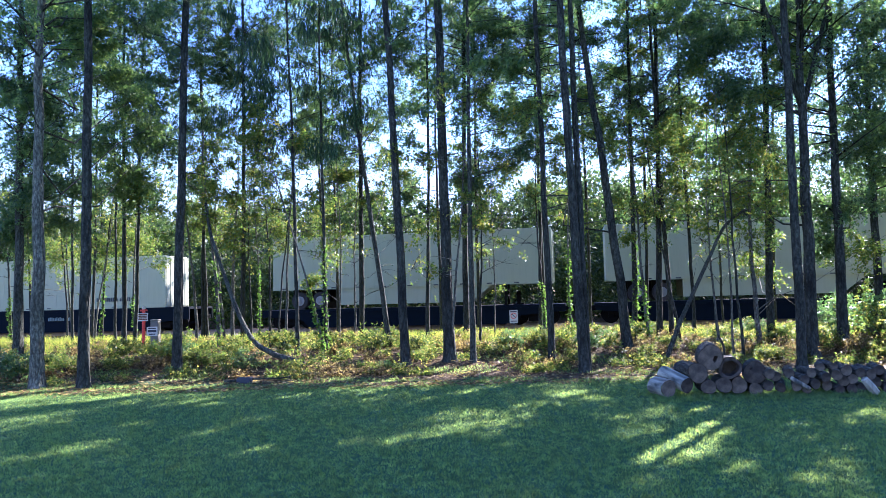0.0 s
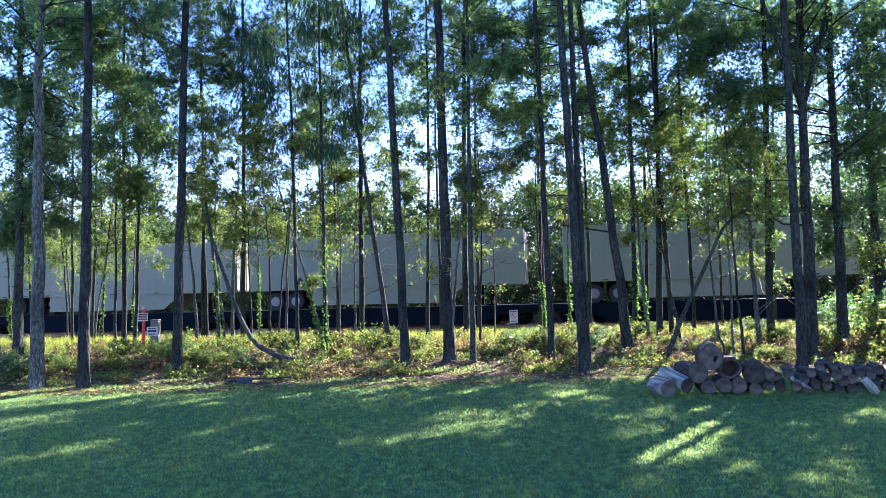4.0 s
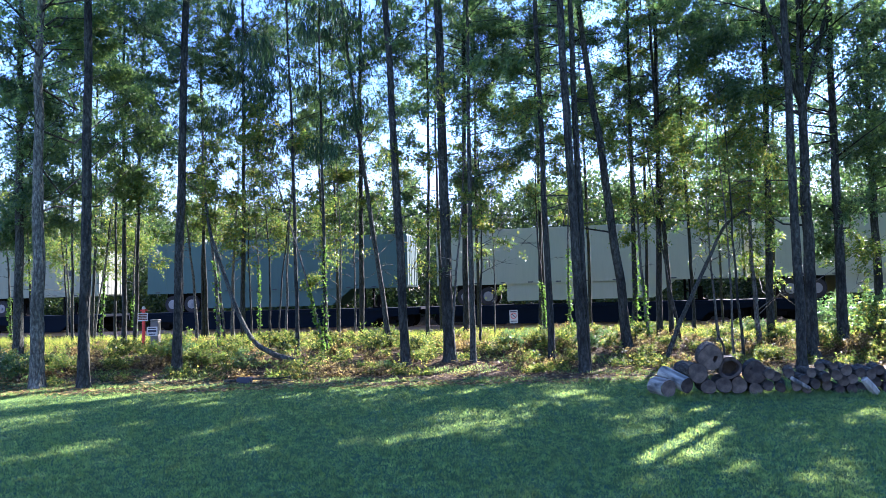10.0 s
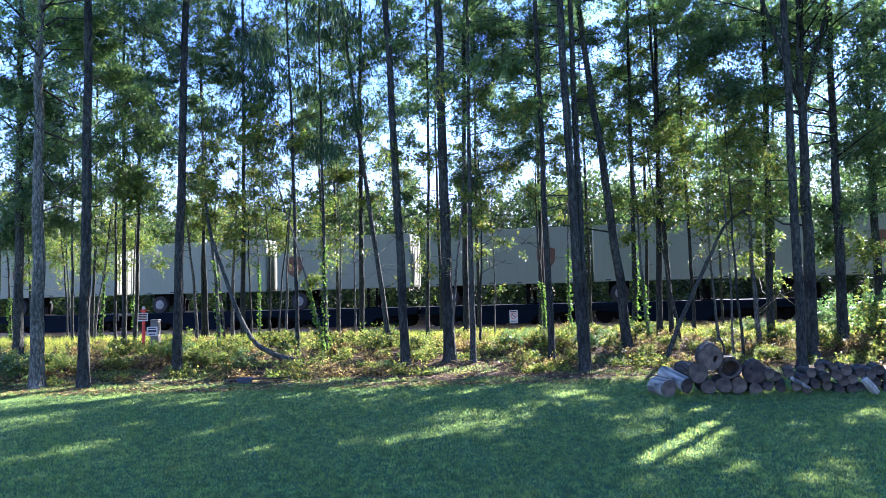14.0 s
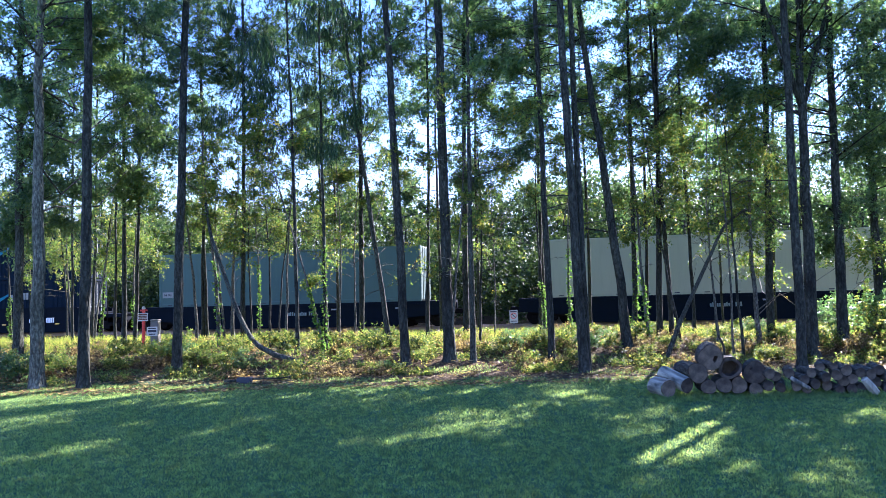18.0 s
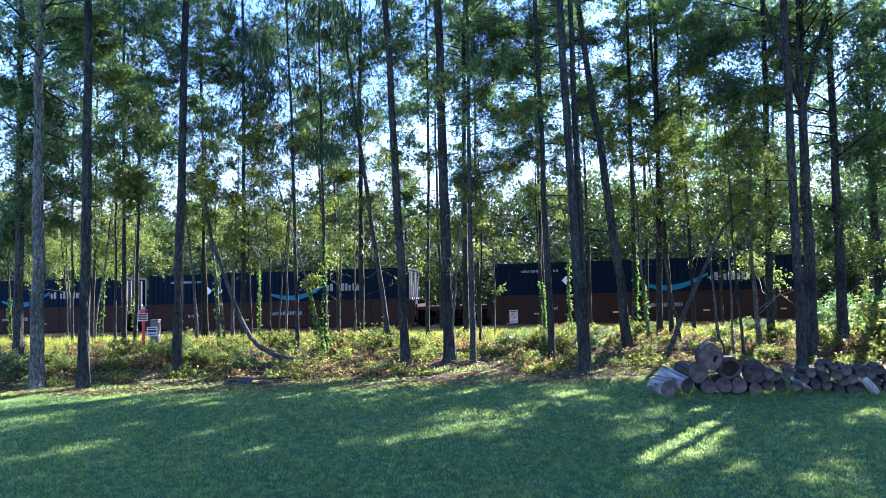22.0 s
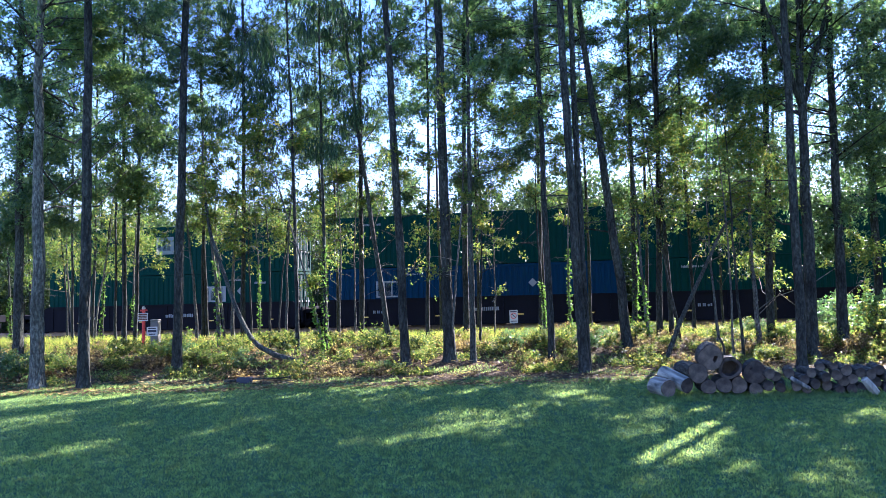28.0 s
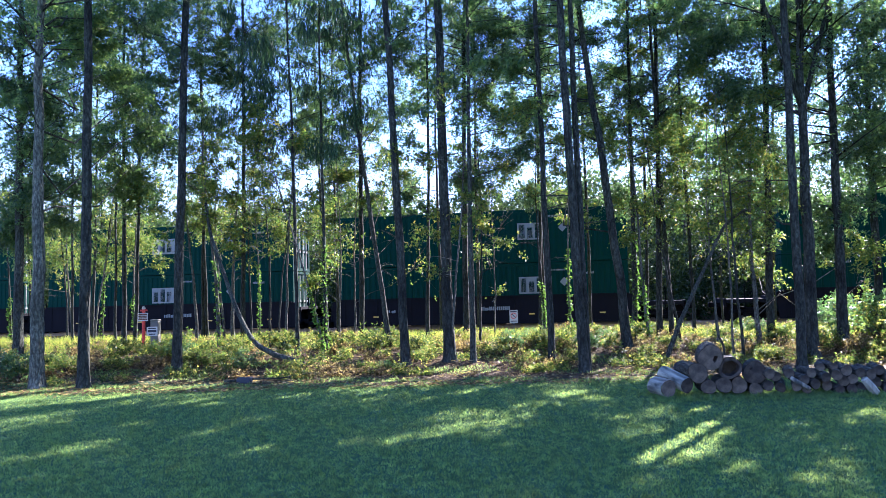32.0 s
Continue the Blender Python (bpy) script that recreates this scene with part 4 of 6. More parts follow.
def container(length, colour, label, marks=()):
    h = 2.9
    w = 1.295
    e = length / 2
    ob = new("shipping_container", None)
    tagged(ob, label, "container", "containers of the train")
    key = (length, colour)
    part("shell", cached(("shell",) + key, lambda: ribbed(length, h, colour)), ob)
    part("top_rail", cached(("top",) + key, lambda: box_mesh("top_rail", PAINT[colour], (-e, e, -w, -w + .09, h - .14, h), (-e, e, w - .09, w, h - .14, h),
         (-e, -e + .09, -w + .09, w - .09, h - .14, h), (e - .09, e, -w + .09, w - .09, h - .14, h))), ob)
    part("bottom_rail", cached(("bot",) + key, lambda: box_mesh("bottom_rail", PAINT[colour], (-e, e, -w, -w + .08, 0, .19), (-e, e, w - .08, w, 0, .19),
         (-e, -e + .08, -w + .08, w - .08, 0, .19), (e - .08, e, -w + .08, w - .08, 0, .19))), ob)
    post = cached(("post", colour), lambda: box_mesh("corner_post", PAINT[colour], (-.085, .085, -.085, .085, .0, h - .14), bevel=0.01))
    for sx in (-1, 1):
        for sy in (-1, 1):
            part("corner_post", post, ob, at=pose(sx * (e - .082), sy * (w - .09), 0.002))
            if length > 15:
                part("stacking_post", cached(("spost", colour), lambda: box_mesh("stacking_post", PAINT[colour], (-.13, .13, -.03, .03, .1, h - .05), bevel=0.01)), ob, at=pose(sx * 6.0, sy * (w - .026), 0))
    rod = cached(("rod",), lambda: box_mesh("lock_rod", PAINT["mark_dim"], (-.02, .02, -.02, .02, .1, h - .2), (-.05, .05, -.09, .09, 1.1, 1.2)))
    for y in (-.75, -.3, .3, .75):
        part("lock_rod", rod, ob, at=pose(e + 0.0, y, 0))
    for mk in marks:
        mark(ob, -w - 0.008, *mk)
    return ob


def mark(ob, y, kind, x, z, wd, ht, colour, label=""):
    """Painted lettering, a logo or a plate on the near side."""
    if kind == "plate":
        bm = bmesh.new()
        box(bm, -wd / 2, wd / 2, -.004, .004, -ht / 2, ht / 2)
        part("marking", bm_mesh("marking", bm, PAINT[colour]), ob, label, pose(x, y, z))
    elif kind == "bars":
        # lettering too small to read: a row of short bars
        n = max(3, int(wd / (ht * 0.5)))
        r = random.Random(int(wd * 100 + x * 10))
        bm = bmesh.new()
        for i in range(n):
            if r.random() < 0.12:
                continue
            x0 = -wd / 2 + wd * i / n
            box(bm, x0, x0 + wd / n * r.uniform(0.6, 0.82), -.004, .004, -ht / 2, ht / 2 * r.choice((1, 1, 0.55)))
            if ht >= 0.2:
                part("letter_bar", bm_mesh("letter_bar", bm, PAINT[colour]), ob, label, pose(x, y, z))
                bm = bmesh.new()
        if ht < 0.2:
            tagged(part("lettering", bm_mesh("lettering", bm, PAINT[colour]), ob, label, pose(x, y, z)), label, kind="stuff")
        else:
            bm.free()
    elif kind == "diamond":
        bm = bmesh.new()
        box(bm, -wd / 2, wd / 2, -.004, .004, -wd / 2, wd / 2)
        part("hazard_diamond", bm_mesh("hazard_diamond", bm, PAINT[colour]), ob, label, pose(x, y, z, 0, 45, 0))
    elif kind == "swoosh":
        vs, fs = [], []
        for i in range(13):
            t = i / 12
            c = -0.5 * ht * math.sin(math.pi * t)
            th = 0.28 * ht * (0.15 + math.sin(math.pi * min(1, t * 0.8 + 0.1)))
            vs += [(-wd / 2 + wd * t, 0, c - th / 2 + t * ht * 0.5), (-wd / 2 + wd * t, 0, c + th / 2 + t * ht * 0.5)]
        fs = [(2 * i, 2 * i + 2, 2 * i + 3, 2 * i + 1) for i in range(12)]
        part("swoosh", mesh_from("swoosh", vs, fs, PAINT[colour]), ob, label, pose(x, y - 0.004, z))
    elif kind == "shield":
        vs = [(wd * a, 0, ht * b) for a, b in ((-.5, .4), (-.25, .47), (0, .5), (.25, .47), (.5, .4), (.48, -.1), (.3, -.35), (0, -.5), (-.3, -.35), (-.48, -.1))]
        vs += [(a, 0.008, c) for a, b, c in vs]
        fs = [tuple(range(9, -1, -1))] + [(i, (i + 1) % 10, (i + 1) % 10 + 10, i + 10) for i in range(10)]
        part("shield", mesh_from("shield", vs, fs, PAINT[colour]), ob, label, pose(x, y, z))
        mark(ob, y - 0.006, "bars", x, z - 0.05 * ht, wd * 0.66, ht * 0.3, "mark_gold")
    elif kind == "graffiti":
        # sprayed shapes: a row of fat leaning blocks set close, with thin dark wedges cut into them
        r = random.Random(int(wd * 31 + x * 7))
        n = max(5, int(wd / 0.62))
        for i in range(n):
            w2, h2 = wd / n, ht * r.uniform(0.8, 1.0)
            x0, k = -wd / 2 + w2 * i, r.uniform(0.0, 0.2)
            lo, hi = -h2 / 2 + r.uniform(0, 0.1), h2 / 2 - r.uniform(0, 0.12)
            vs = [(x0 + 0.03, 0, lo + r.uniform(0, .08)), (x0 + w2 * 0.55, 0, lo), (x0 + w2 - 0.01, 0, lo + r.uniform(0, .12)), (x0 + w2 + k * 0.6, 0, 0.1), (x0 + w2 - 0.02 + k, 0, hi - r.uniform(0, .1)), (x0 + w2 * 0.4 + k, 0, hi), (x0 + 0.02 + k, 0, hi - r.uniform(0, .16)), (x0 + k * 0.5, 0, 0)]
            part("graffiti_block", mesh_from("graffiti_block", vs, [tuple(range(8))], PAINT[colour]), ob, label, pose(x, y - 0.006, z))
            for _ in range(2):
                a, c, t = x0 + w2 * r.uniform(0.2, 0.8), h2 * r.uniform(-0.35, 0.35), r.uniform(0.3, 2.6)
                d, e = r.uniform(0.1, 0.24) * math.cos(t), r.uniform(0.1, 0.24) * math.sin(t)
                vs = [(a - d, 0, c - e), (a - 0.02, 0, c + 0.05), (a + d, 0, c + e), (a + 0.03, 0, c - 0.03)]
                part("graffiti_fleck", mesh_from("graffiti_fleck", vs, [(0, 1, 2, 3)], PAINT["black"]), ob, "dark fleck in the sprayed shape", pose(x, y - 0.012, z))
    elif kind == "ring":
        bm = bmesh.new()
        bmesh.ops.create_circle(bm, segments=32, radius=ht / 2)
        inner = bmesh.ops.create_circle(bm, segments=32, radius=ht / 2 * 0.78)
        bmesh.ops.bridge_loops(bm, edges=bm.edges[:])
        part("ring", bm_mesh("ring", bm, PAINT[colour]), ob, label, pose(x, y - 0.004, z, 90, 0, 0))
    else:
        cu = bpy.data.curves.new("lettering", 'FONT')
        cu.body = kind
        cu.size = ht
        cu.extrude = 0.004
        cu.offset = 0.025 * ht
        cu.align_x = 'CENTER'
        cu.materials.append(PAINT[colour])
        tmp = bpy.data.objects.new("lettering", cu)
        me = bpy.data.meshes.new_from_object(tmp)
        bpy.data.objects.remove(tmp)
        part("lettering", me, ob, label, pose(x, y, z, 90, 0, 0))


def trailer(length, colour, label, marks=(), skirt=True):
    """A road trailer; its origin is on the car's deck under its middle."""
    w, z0, z1 = 1.29, 1.16, 4.16
    e = length / 2
    ob = new("semi_trailer", None)
    tagged(ob, label, "trailer", "trailers of the train")
    key = (length, colour)

    def shell():
        bm = bmesh.new()
        box(bm, -e, e, -w, w, z0, z1, bevel=0.03)
        return bm_mesh("box_body", bm, PAINT[colour])

    def seams():
        bm = bmesh.new()
        n = int(length / 1.22)
        for i in range(1, n):
            x = -e + length * i / n
            for s in (-1, 1):
                box(bm, x - .018, x + .018, s * w - .006, s * w + .006, z0 + .2, z1 - .1)
        return bm_mesh("panel_seam", bm, PAINT[colour])

    def rails():
        return box_mesh("bottom_rail", PAINT[colour], (-e, e, -w - .012, -w + .03, z0 - .02, z0 + .19), (-e, e, w - .03, w + .012, z0 - .02, z0 + .19))

    part("box_body", cached(("tbody",) + key, shell), ob)
    tagged(part("panel_seam", cached(("tseam",) + key, seams), ob), kind="stuff")
    part("bottom_rail", cached(("trail",) + key, rails), ob)
    part("top_rail", cached(("ttop",) + key, lambda: box_mesh("top_rail", PAINT[colour], (-e, e, -w - .012, -w + .03, z1 - .1, z1 + .015), (-e, e, w - .03, w + .012, z1 - .1, z1 + .015))), ob)

    reflector = cached(("tlight",), lambda: box_mesh("reflector", PAINT["mark_dark"], (-.14, .14, -w - .02, -w - .01, z0 + .03, z0 + .09)))
    for i in range(int(length / 1.5)):
        part("reflector", reflector, ob, at=pose(-e + 0.7 + i * 1.5, 0, 0))
    door = cached(("tdoor", colour), lambda: box_mesh("rear_door", PAINT[colour], (0, .03, -.61, .61, z0 + .08, z1 - .08), (.03, .06, -.2, -.16, z0 + .05, z1 - .05), (.03, .06, .25, .29, z0 + .05, z1 - .05), bevel=0.006))
    for y in (-.63, .63):
        part("rear_door", door, ob, at=pose(e - .002, y, 0))
    # running gear at the trailing end, landing legs ahead of it
    wheel = cached(("twheel",), make_road_wheel)
    axles = (-e + 1.6, -e + 2.85) if length > 12 else (-e + 1.3,)
    for x in axles:
        part("axle", cached(("taxle",), lambda: box_mesh("axle", PAINT["iron"], (-.07, .07, -1.1, 1.1, .43, .57), (-.5, .5, -.9, -.8, .55, 1.16), (-.5, .5, .8, .9, .55, 1.16))), ob, at=pose(x, 0, 0))
        for s in (-1, 1):
            wh = part("road_wheel", wheel, ob, at=pose(x, s * 1.02, 0.5, 0, 0, 0 if s < 0 else 180))
            part("rim", cached(("trim",), make_rim), wh, "dull metal wheel rim")
    part("landing_gear", cached(("tleg",), lambda: box_mesh("landing_gear", PAINT["iron"], (-.06, .06, -.95, -.83, 0.02, 1.16), (-.06, .06, .83, .95, 0.02, 1.16), (-.03, .03, -.9, .9, .5, .56), (-.15, .15, -1.0, -.78, 0, .03), (-.15, .15, .78, 1.0, 0, .03))), ob, at=pose(e - 2.6, 0, 0))
    if skirt and length > 12:
        def sk():
            bm = bmesh.new()
            x0, x1 = -e + 3.9, e - 3.3
            for s in (-1, 1):
                pts = [(x0, z0 - .02), (x1 - 1.2, z0 - .02), (x1, z0 - .02), (x1 - 1.2, .22), (x0, .22)]
                a = [bm.verts.new((x, s * (w - .05), z)) for x, z in pts]
                b = [bm.verts.new((x, s * (w - .08), z)) for x, z in pts]
                bm.faces.new(a)
                bm.faces.new(list(reversed(b)))
                for i in range(5):
                    j = (i + 1) % 5
                    bm.faces.new((a[j], a[i], b[i], b[j]))
            return bm_mesh("side_skirt", bm, PAINT[colour])
        part("side_skirt", cached(("tskirt",) + key, sk), ob)
    for mk in marks:
        mark(ob, -w - 0.02, *mk)
    return ob


def smooth_box(length, colour, label, marks=()):
    """A plain-sided freight box: flat panels with seams, rails, corner castings and end doors. Origin under its middle."""
    w, h = 1.295, 3.14
    e = length / 2
    ob = new("freight_box", None)
    tagged(ob, label, "container", "containers of the train")
    key = (length, colour)

    def seams():
        bm = bmesh.new()
        n = int(length / 1.22)
        for i in range(1, n):
            x = -e + length * i / n
            for k in (-1, 1):
                box(bm, x - .02, x + .02, k * (w - .02) - .008, k * (w - .02) + .008, .2, h - .1)
        return bm_mesh("panel_seam", bm, PAINT[colour])

    part("box_body", cached(("bbody",) + key, lambda: box_mesh("box_body", PAINT[colour], (-e + .02, e - .02, -w + .02, w - .02, .02, h - .01), bevel=.02)), ob)
    tagged(part("panel_seam", cached(("bseam",) + key, seams), ob), kind="stuff")
    rail_lo = cached(("brail",) + key, lambda: box_mesh("bottom_rail", PAINT[colour], (-e + .15, e - .15, -.03, .03, 0, .18), bevel=.008))
    rail_hi = cached(("btop",) + key, lambda: box_mesh("top_rail", PAINT[colour], (-e + .15, e - .15, -.03, .03, h - .11, h), bevel=.008))
    post = cached(("bpost", colour), lambda: box_mesh("corner_post", PAINT[colour], (-.08, .08, -.05, .05, .0, h), bevel=.01))
    for sy in (-1, 1):
        part("bottom_rail", rail_lo, ob, at=pose(0, sy * (w - .028), 0))
        part("top_rail", rail_hi, ob, at=pose(0, sy * (w - .028), 0))
        for sx in (-1, 1):
            part("corner_post", post, ob, at=pose(sx * (e - .075), sy * (w - .045), 0))
    door = cached(("bdoor", colour), lambda: box_mesh("end_door", PAINT[colour], (0, .03, -.58, .58, .1, h - .12), (.03, .06, -.2, -.16, .05, h - .1), (.03, .06, .25, .29, .05, h - .1), bevel=.006))
    for y in (-.6, .6):
        part("end_door", door, ob, at=pose(e - .02, y, 0))
    reflector = cached(("blight",), lambda: box_mesh("reflector", PAINT["mark_dark"], (-.13, .13, -w - .012, -w - .003, .07, .12)))
    for i in range(int(length / 1.5)):
        part("reflector", reflector, ob, at=pose(-e + 0.7 + i * 1.5, 0, 0))
    for mk in marks:
        mark(ob, -w - 0.012, *mk)
    return ob


def make_rim():
    bm = bmesh.new()
    r = Matrix.Rotation(radians(90), 4, 'X')
    cyl(bm, 0.27, 0.02, Matrix.Translation((0, -.16, 0)) @ r, 20)
    cyl(bm, 0.11, 0.08, Matrix.Translation((0, -.18, 0)) @ r, 12)
    return bm_mesh("rim", bm, PAINT["rim"])


def make_road_wheel():
    bm = bmesh.new()
    r = Matrix.Rotation(radians(90), 4, 'X')
    cyl(bm, 0.5, 0.26, r, 24)
    cyl(bm, 0.46, 0.3, r, 24)
    cyl(bm, 0.29, 0.31, r, 20)
    cyl(bm, 0.1, 0.4, r, 12)
    return bm_mesh("road_wheel", bm, PAINT["tyre"])


def bogie(ob, x):
    """A truck with two axles under a car, in the car's space."""
    def frame_mesh():
        bm = bmesh.new()
        for s in (-1, 1):
            y = s * 1.02
            box(bm, -1.0, 1.0, y - .07, y + .07, .42, .60, bevel=.03)
            box(bm, -.32, .32, y - .09, y + .09, .22, .45, bevel=.03)
            for sx in (-1, 1):
                box(bm, sx * .88 - .14, sx * .88 + .14, y - .1, y + .1, .32, .58, bevel=.03)
        box(bm, -.18, .18, -1.1, 1.1, .45, .7, bevel=.02)
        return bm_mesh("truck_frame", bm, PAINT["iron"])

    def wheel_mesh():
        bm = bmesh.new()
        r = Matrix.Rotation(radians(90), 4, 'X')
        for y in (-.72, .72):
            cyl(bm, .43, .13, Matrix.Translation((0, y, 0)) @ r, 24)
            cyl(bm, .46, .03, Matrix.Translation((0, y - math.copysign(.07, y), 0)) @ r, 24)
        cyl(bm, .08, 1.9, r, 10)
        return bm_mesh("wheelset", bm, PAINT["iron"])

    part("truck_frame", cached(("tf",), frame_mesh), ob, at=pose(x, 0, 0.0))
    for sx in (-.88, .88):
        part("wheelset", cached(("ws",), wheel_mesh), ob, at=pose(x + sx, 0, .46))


def well_car(length, colour, label, marks=()):
    """An open well car: deep side sills, end decks and two trucks. Origin on the rail under its middle."""
    ob = new("well_car", None)
    tagged(ob, label, "freight car", "cars of the train")
    e = length / 2 + 0.25
    w = 1.42

    def sill():
        bm = bmesh.new()
        # lower edge is drawn down to stand for the shaded gap above the rail
        pts = [(-e, .12), (e, .12), (e + .1, .8), (e + .1, 1.48), (e - .4, 1.64), (-e + .4, 1.64), (-e - .1, 1.48), (-e - .1, .8)]
        a = [bm.verts.new((x, 0, z)) for x, z in pts]
        b = [bm.verts.new((x, .07, z)) for x, z in pts]
        bm.faces.new(a)
        bm.faces.new(list(reversed(b)))
        for i in range(len(pts)):
            j = (i + 1) % len(pts)
            bm.faces.new((a[j], a[i], b[i], b[j]))
        box(bm, -e + .3, e - .3, -.05, 0.0, 1.54, 1.63)
        box(bm, -e + .3, e - .3, -.05, 0.0, .14, .24)
        n = 9
        for i in range(n):
            x = -e + .6 + i * (2 * e - 1.2) / (n - 1)
            box(bm, x - .05, x + .05, -.045, 0.0, .24, 1.54)
        return bm_mesh("side_sill", bm, PAINT[colour])

    for s in (-1, 1):
        part("side_sill", cached(("sill", length, colour), sill), ob, at=pose(0, s * w, 0, 0, 0, 0 if s < 0 else 180))
    part("well_floor", cached(("wfloor", length), lambda: box_mesh("well_floor", PAINT["iron"], (-e, e, -1.3, 1.3, .3, .46))), ob)
    for s in (-1, 1):
        part("end_deck", cached(("wdeck", colour), lambda: box_mesh("end_deck", PAINT[colour], (0, 2.5, -1.2, 1.2, .95, 1.15), (0, .1, -1.35, 1.35, .4, 1.3), (2.4, 2.5, -1.2, 1.2, .75, 1.2), bevel=.01)), ob, at=pose(s * (e + .12), 0, 0, 0, 0, 0 if s > 0 else 180))
        part("ladder", cached(("wlad",), lambda: box_mesh("ladder", PAINT["iron"], (-.02, .02, -.02, .02, .5, 1.9), (.38, .42, -.02, .02, .5, 1.9), *[(0, .4, -.012, .012, z, z + .025) for z in (.6, .9, 1.2, 1.5, 1.8)])), ob, at=pose(s * (e + 1.6), -1.2, 0))
        part("coupler", cached(("wcoup",), lambda: box_mesh("coupler", PAINT["iron"], (0, .7, -.12, .12, .72, .98), bevel=.03)), ob, at=pose(s * (e + 2.5), 0, 0, 0, 0, 0 if s > 0 else 180))
        bogie(ob, s * (e + 1.35))
    for mk in marks:
        mark(ob, -w - 0.06, *mk)
    for x in (-e * 0.7, -e * 0.2, e * 0.35, e * 0.8):
        mark(ob, -w - 0.06, "plate", x, 0.62, 0.3, 0.07, "mark_yellow")
    return ob


def flat_car(length, colour, label, marks=(), rise=0.0):
    ob = new("flat_car", None)
    tagged(ob, label, "freight car", "cars of the train")
    e = length / 2

    part("deck", cached(("deck", round(length, 2), colour, rise), lambda: box_mesh("deck", PAINT[colour], (-e, e, -1.38, 1.38, .98 + rise, 1.12 + rise), bevel=.01)), ob)
    part("center_sill", cached(("csill", round(length, 2), colour, rise), lambda: box_mesh("center_sill", PAINT[colour], (-e + 2.8, e - 2.8, -.3, .3, .35, .976 + rise))), ob)

    def side_sill():
        """One fish-bellied side plate with its flange along the top."""
        bm = bmesh.new()
        # belly is drawn low to stand for the shade under the deck
        pts = [(-e, .98 + rise), (-e, .72), (-e + .4, .72), (-e + 2.4, .55), (-e + 2.9, .1), (e - 2.9, .1), (e - 2.4, .55), (e - .4, .72), (e, .72), (e, .98 + rise)]
        k = len(pts)
        a = [bm.verts.new((x, -.04, z)) for x, z in pts]
        b = [bm.verts.new((x, .04, z)) for x, z in pts]
        bm.faces.new(a)
        bm.faces.new(list(reversed(b)))
        for i in range(k):
            j = (i + 1) % k
            bm.faces.new((a[j], a[i], b[i], b[j]))
        box(bm, -e, e, -.07, -.04, .9 + rise, .976 + rise)
        return bm_mesh("side_sill", bm, PAINT[colour])

    for s in (-1, 1):
        part("side_sill", cached(("fsill", round(length, 2), colour, rise), side_sill), ob, at=pose(0, s * 1.34, 0, 0, 0, 0 if s < 0 else 180))
    for s in (-1, 1):
        bogie(ob, s * (e - 1.7))
        part("coupler", cached(("wcoup",), None), ob, at=pose(s * (e - .1), 0, 0, 0, 0, 0 if s > 0 else 180))
        if rise:
            continue
        part("hitch", cached(("hitch",), lambda: box_mesh("hitch", PAINT["iron"], (-.3, .3, -.5, .5, 1.12, 1.2), (-.08, .08, -.35, -.25, 1.2, 1.9), (-.08, .08, .25, .35, 1.2, 1.9))), ob, at=pose(s * (e - 2.6), 0, 0))
    for mk in marks:
        mark(ob, -1.43, *mk)
    return ob


CACHE[("wcoup",)] = box_mesh("coupler", PAINT["iron"], (0, .7, -.12, .12, .72, .98), bevel=.03)
def panel_marks(panel, diamond, ground):
    """Marks of a green or blue box: a white square panel, a diamond and small lettering."""
    return (("plate", panel, 1.7, 1.5, 0.92, "mark_dim", "pale grey company panel"), ("bars", panel, 1.7, 1.3, 0.74, ground), ("diamond", diamond, 1.85, 0.34, 0, "mark_dim"),
            ("bars", panel + 1.4, 2.5, 0.9, 0.1, "mark_dim"), ("bars", 5.9, 2.3, 0.8, 0.12, "mark_dim"))


PANEL_A = panel_marks(-0.2, 4.1, "green")
PANEL_B = panel_marks(3.0, 4.7, "green")
PANEL_BLUE = panel_marks(-4.5, 3.6, "blue")
PANEL_HI = (("plate", -0.2, 1.75, 1.15, 1.05, "mark_faint", "faded white square company panel"), ("bars", -0.2, 1.75, 0.95, 0.6, "green"), ("bars", -5.5, 2.4, 0.7, 0.14, "mark_dim"))
NAVY = (("swoosh", 1.4, 1.6, 3.4, 0.9, "mark_sky", "light blue curved arrow"), ("bars", 4.2, 1.9, 2.0, 0.42, "mark_dim"), ("diamond", -4.2, 1.9, 0.34, 0, "mark_white"), ("diamond", -3.5, 1.9, 0.34, 0, "mark_white"), ("bars", -5.6, 2.45, 2.0, 0.14, "mark_dim"))
def framed(x, z, wd, ht):
    """A dark outline round a panel of lettering."""
    return (("plate", x, z + ht / 2, wd, 0.05, "mark_dark"), ("plate", x, z - ht / 2, wd, 0.05, "mark_dark"),
            ("plate", x - wd / 2, z, 0.05, ht - 0.06, "mark_dark"), ("plate", x + wd / 2, z, 0.05, ht - 0.06, "mark_dark"))


SILVER = framed(3.25, 2.25, 3.5, 0.6) + (("bars", 3.35, 2.23, 2.6, 0.38, "mark_dark", "dark blocky company lettering"), ("Intermodal", 3.4, 1.4, 0, 0.66, "mark_dark", "dark bold lettering"), ("bars", -5.6, 2.4, 1.4, 0.12, "mark_dark"))
SILVER_TOP = framed(3.5, 2.4, 2.6, 0.6) + (("bars", 3.5, 2.38, 1.9, 0.36, "mark_dark", "dark blocky company lettering"), ("Intermodal", 3.5, 1.66, 0, 0.46, "mark_dark", "dark bold lettering"))
SHORT = (("bars", 5.6, 0.55, 1.6, 0.24, "mark_dark"),)
NOTE = (("bars", -5.5, 2.45, 1.2, 0.12, "mark_dim"),)


def add_moving(ob, s, t, z):
    MOVING.append((ob, s - SPEED * t, z))


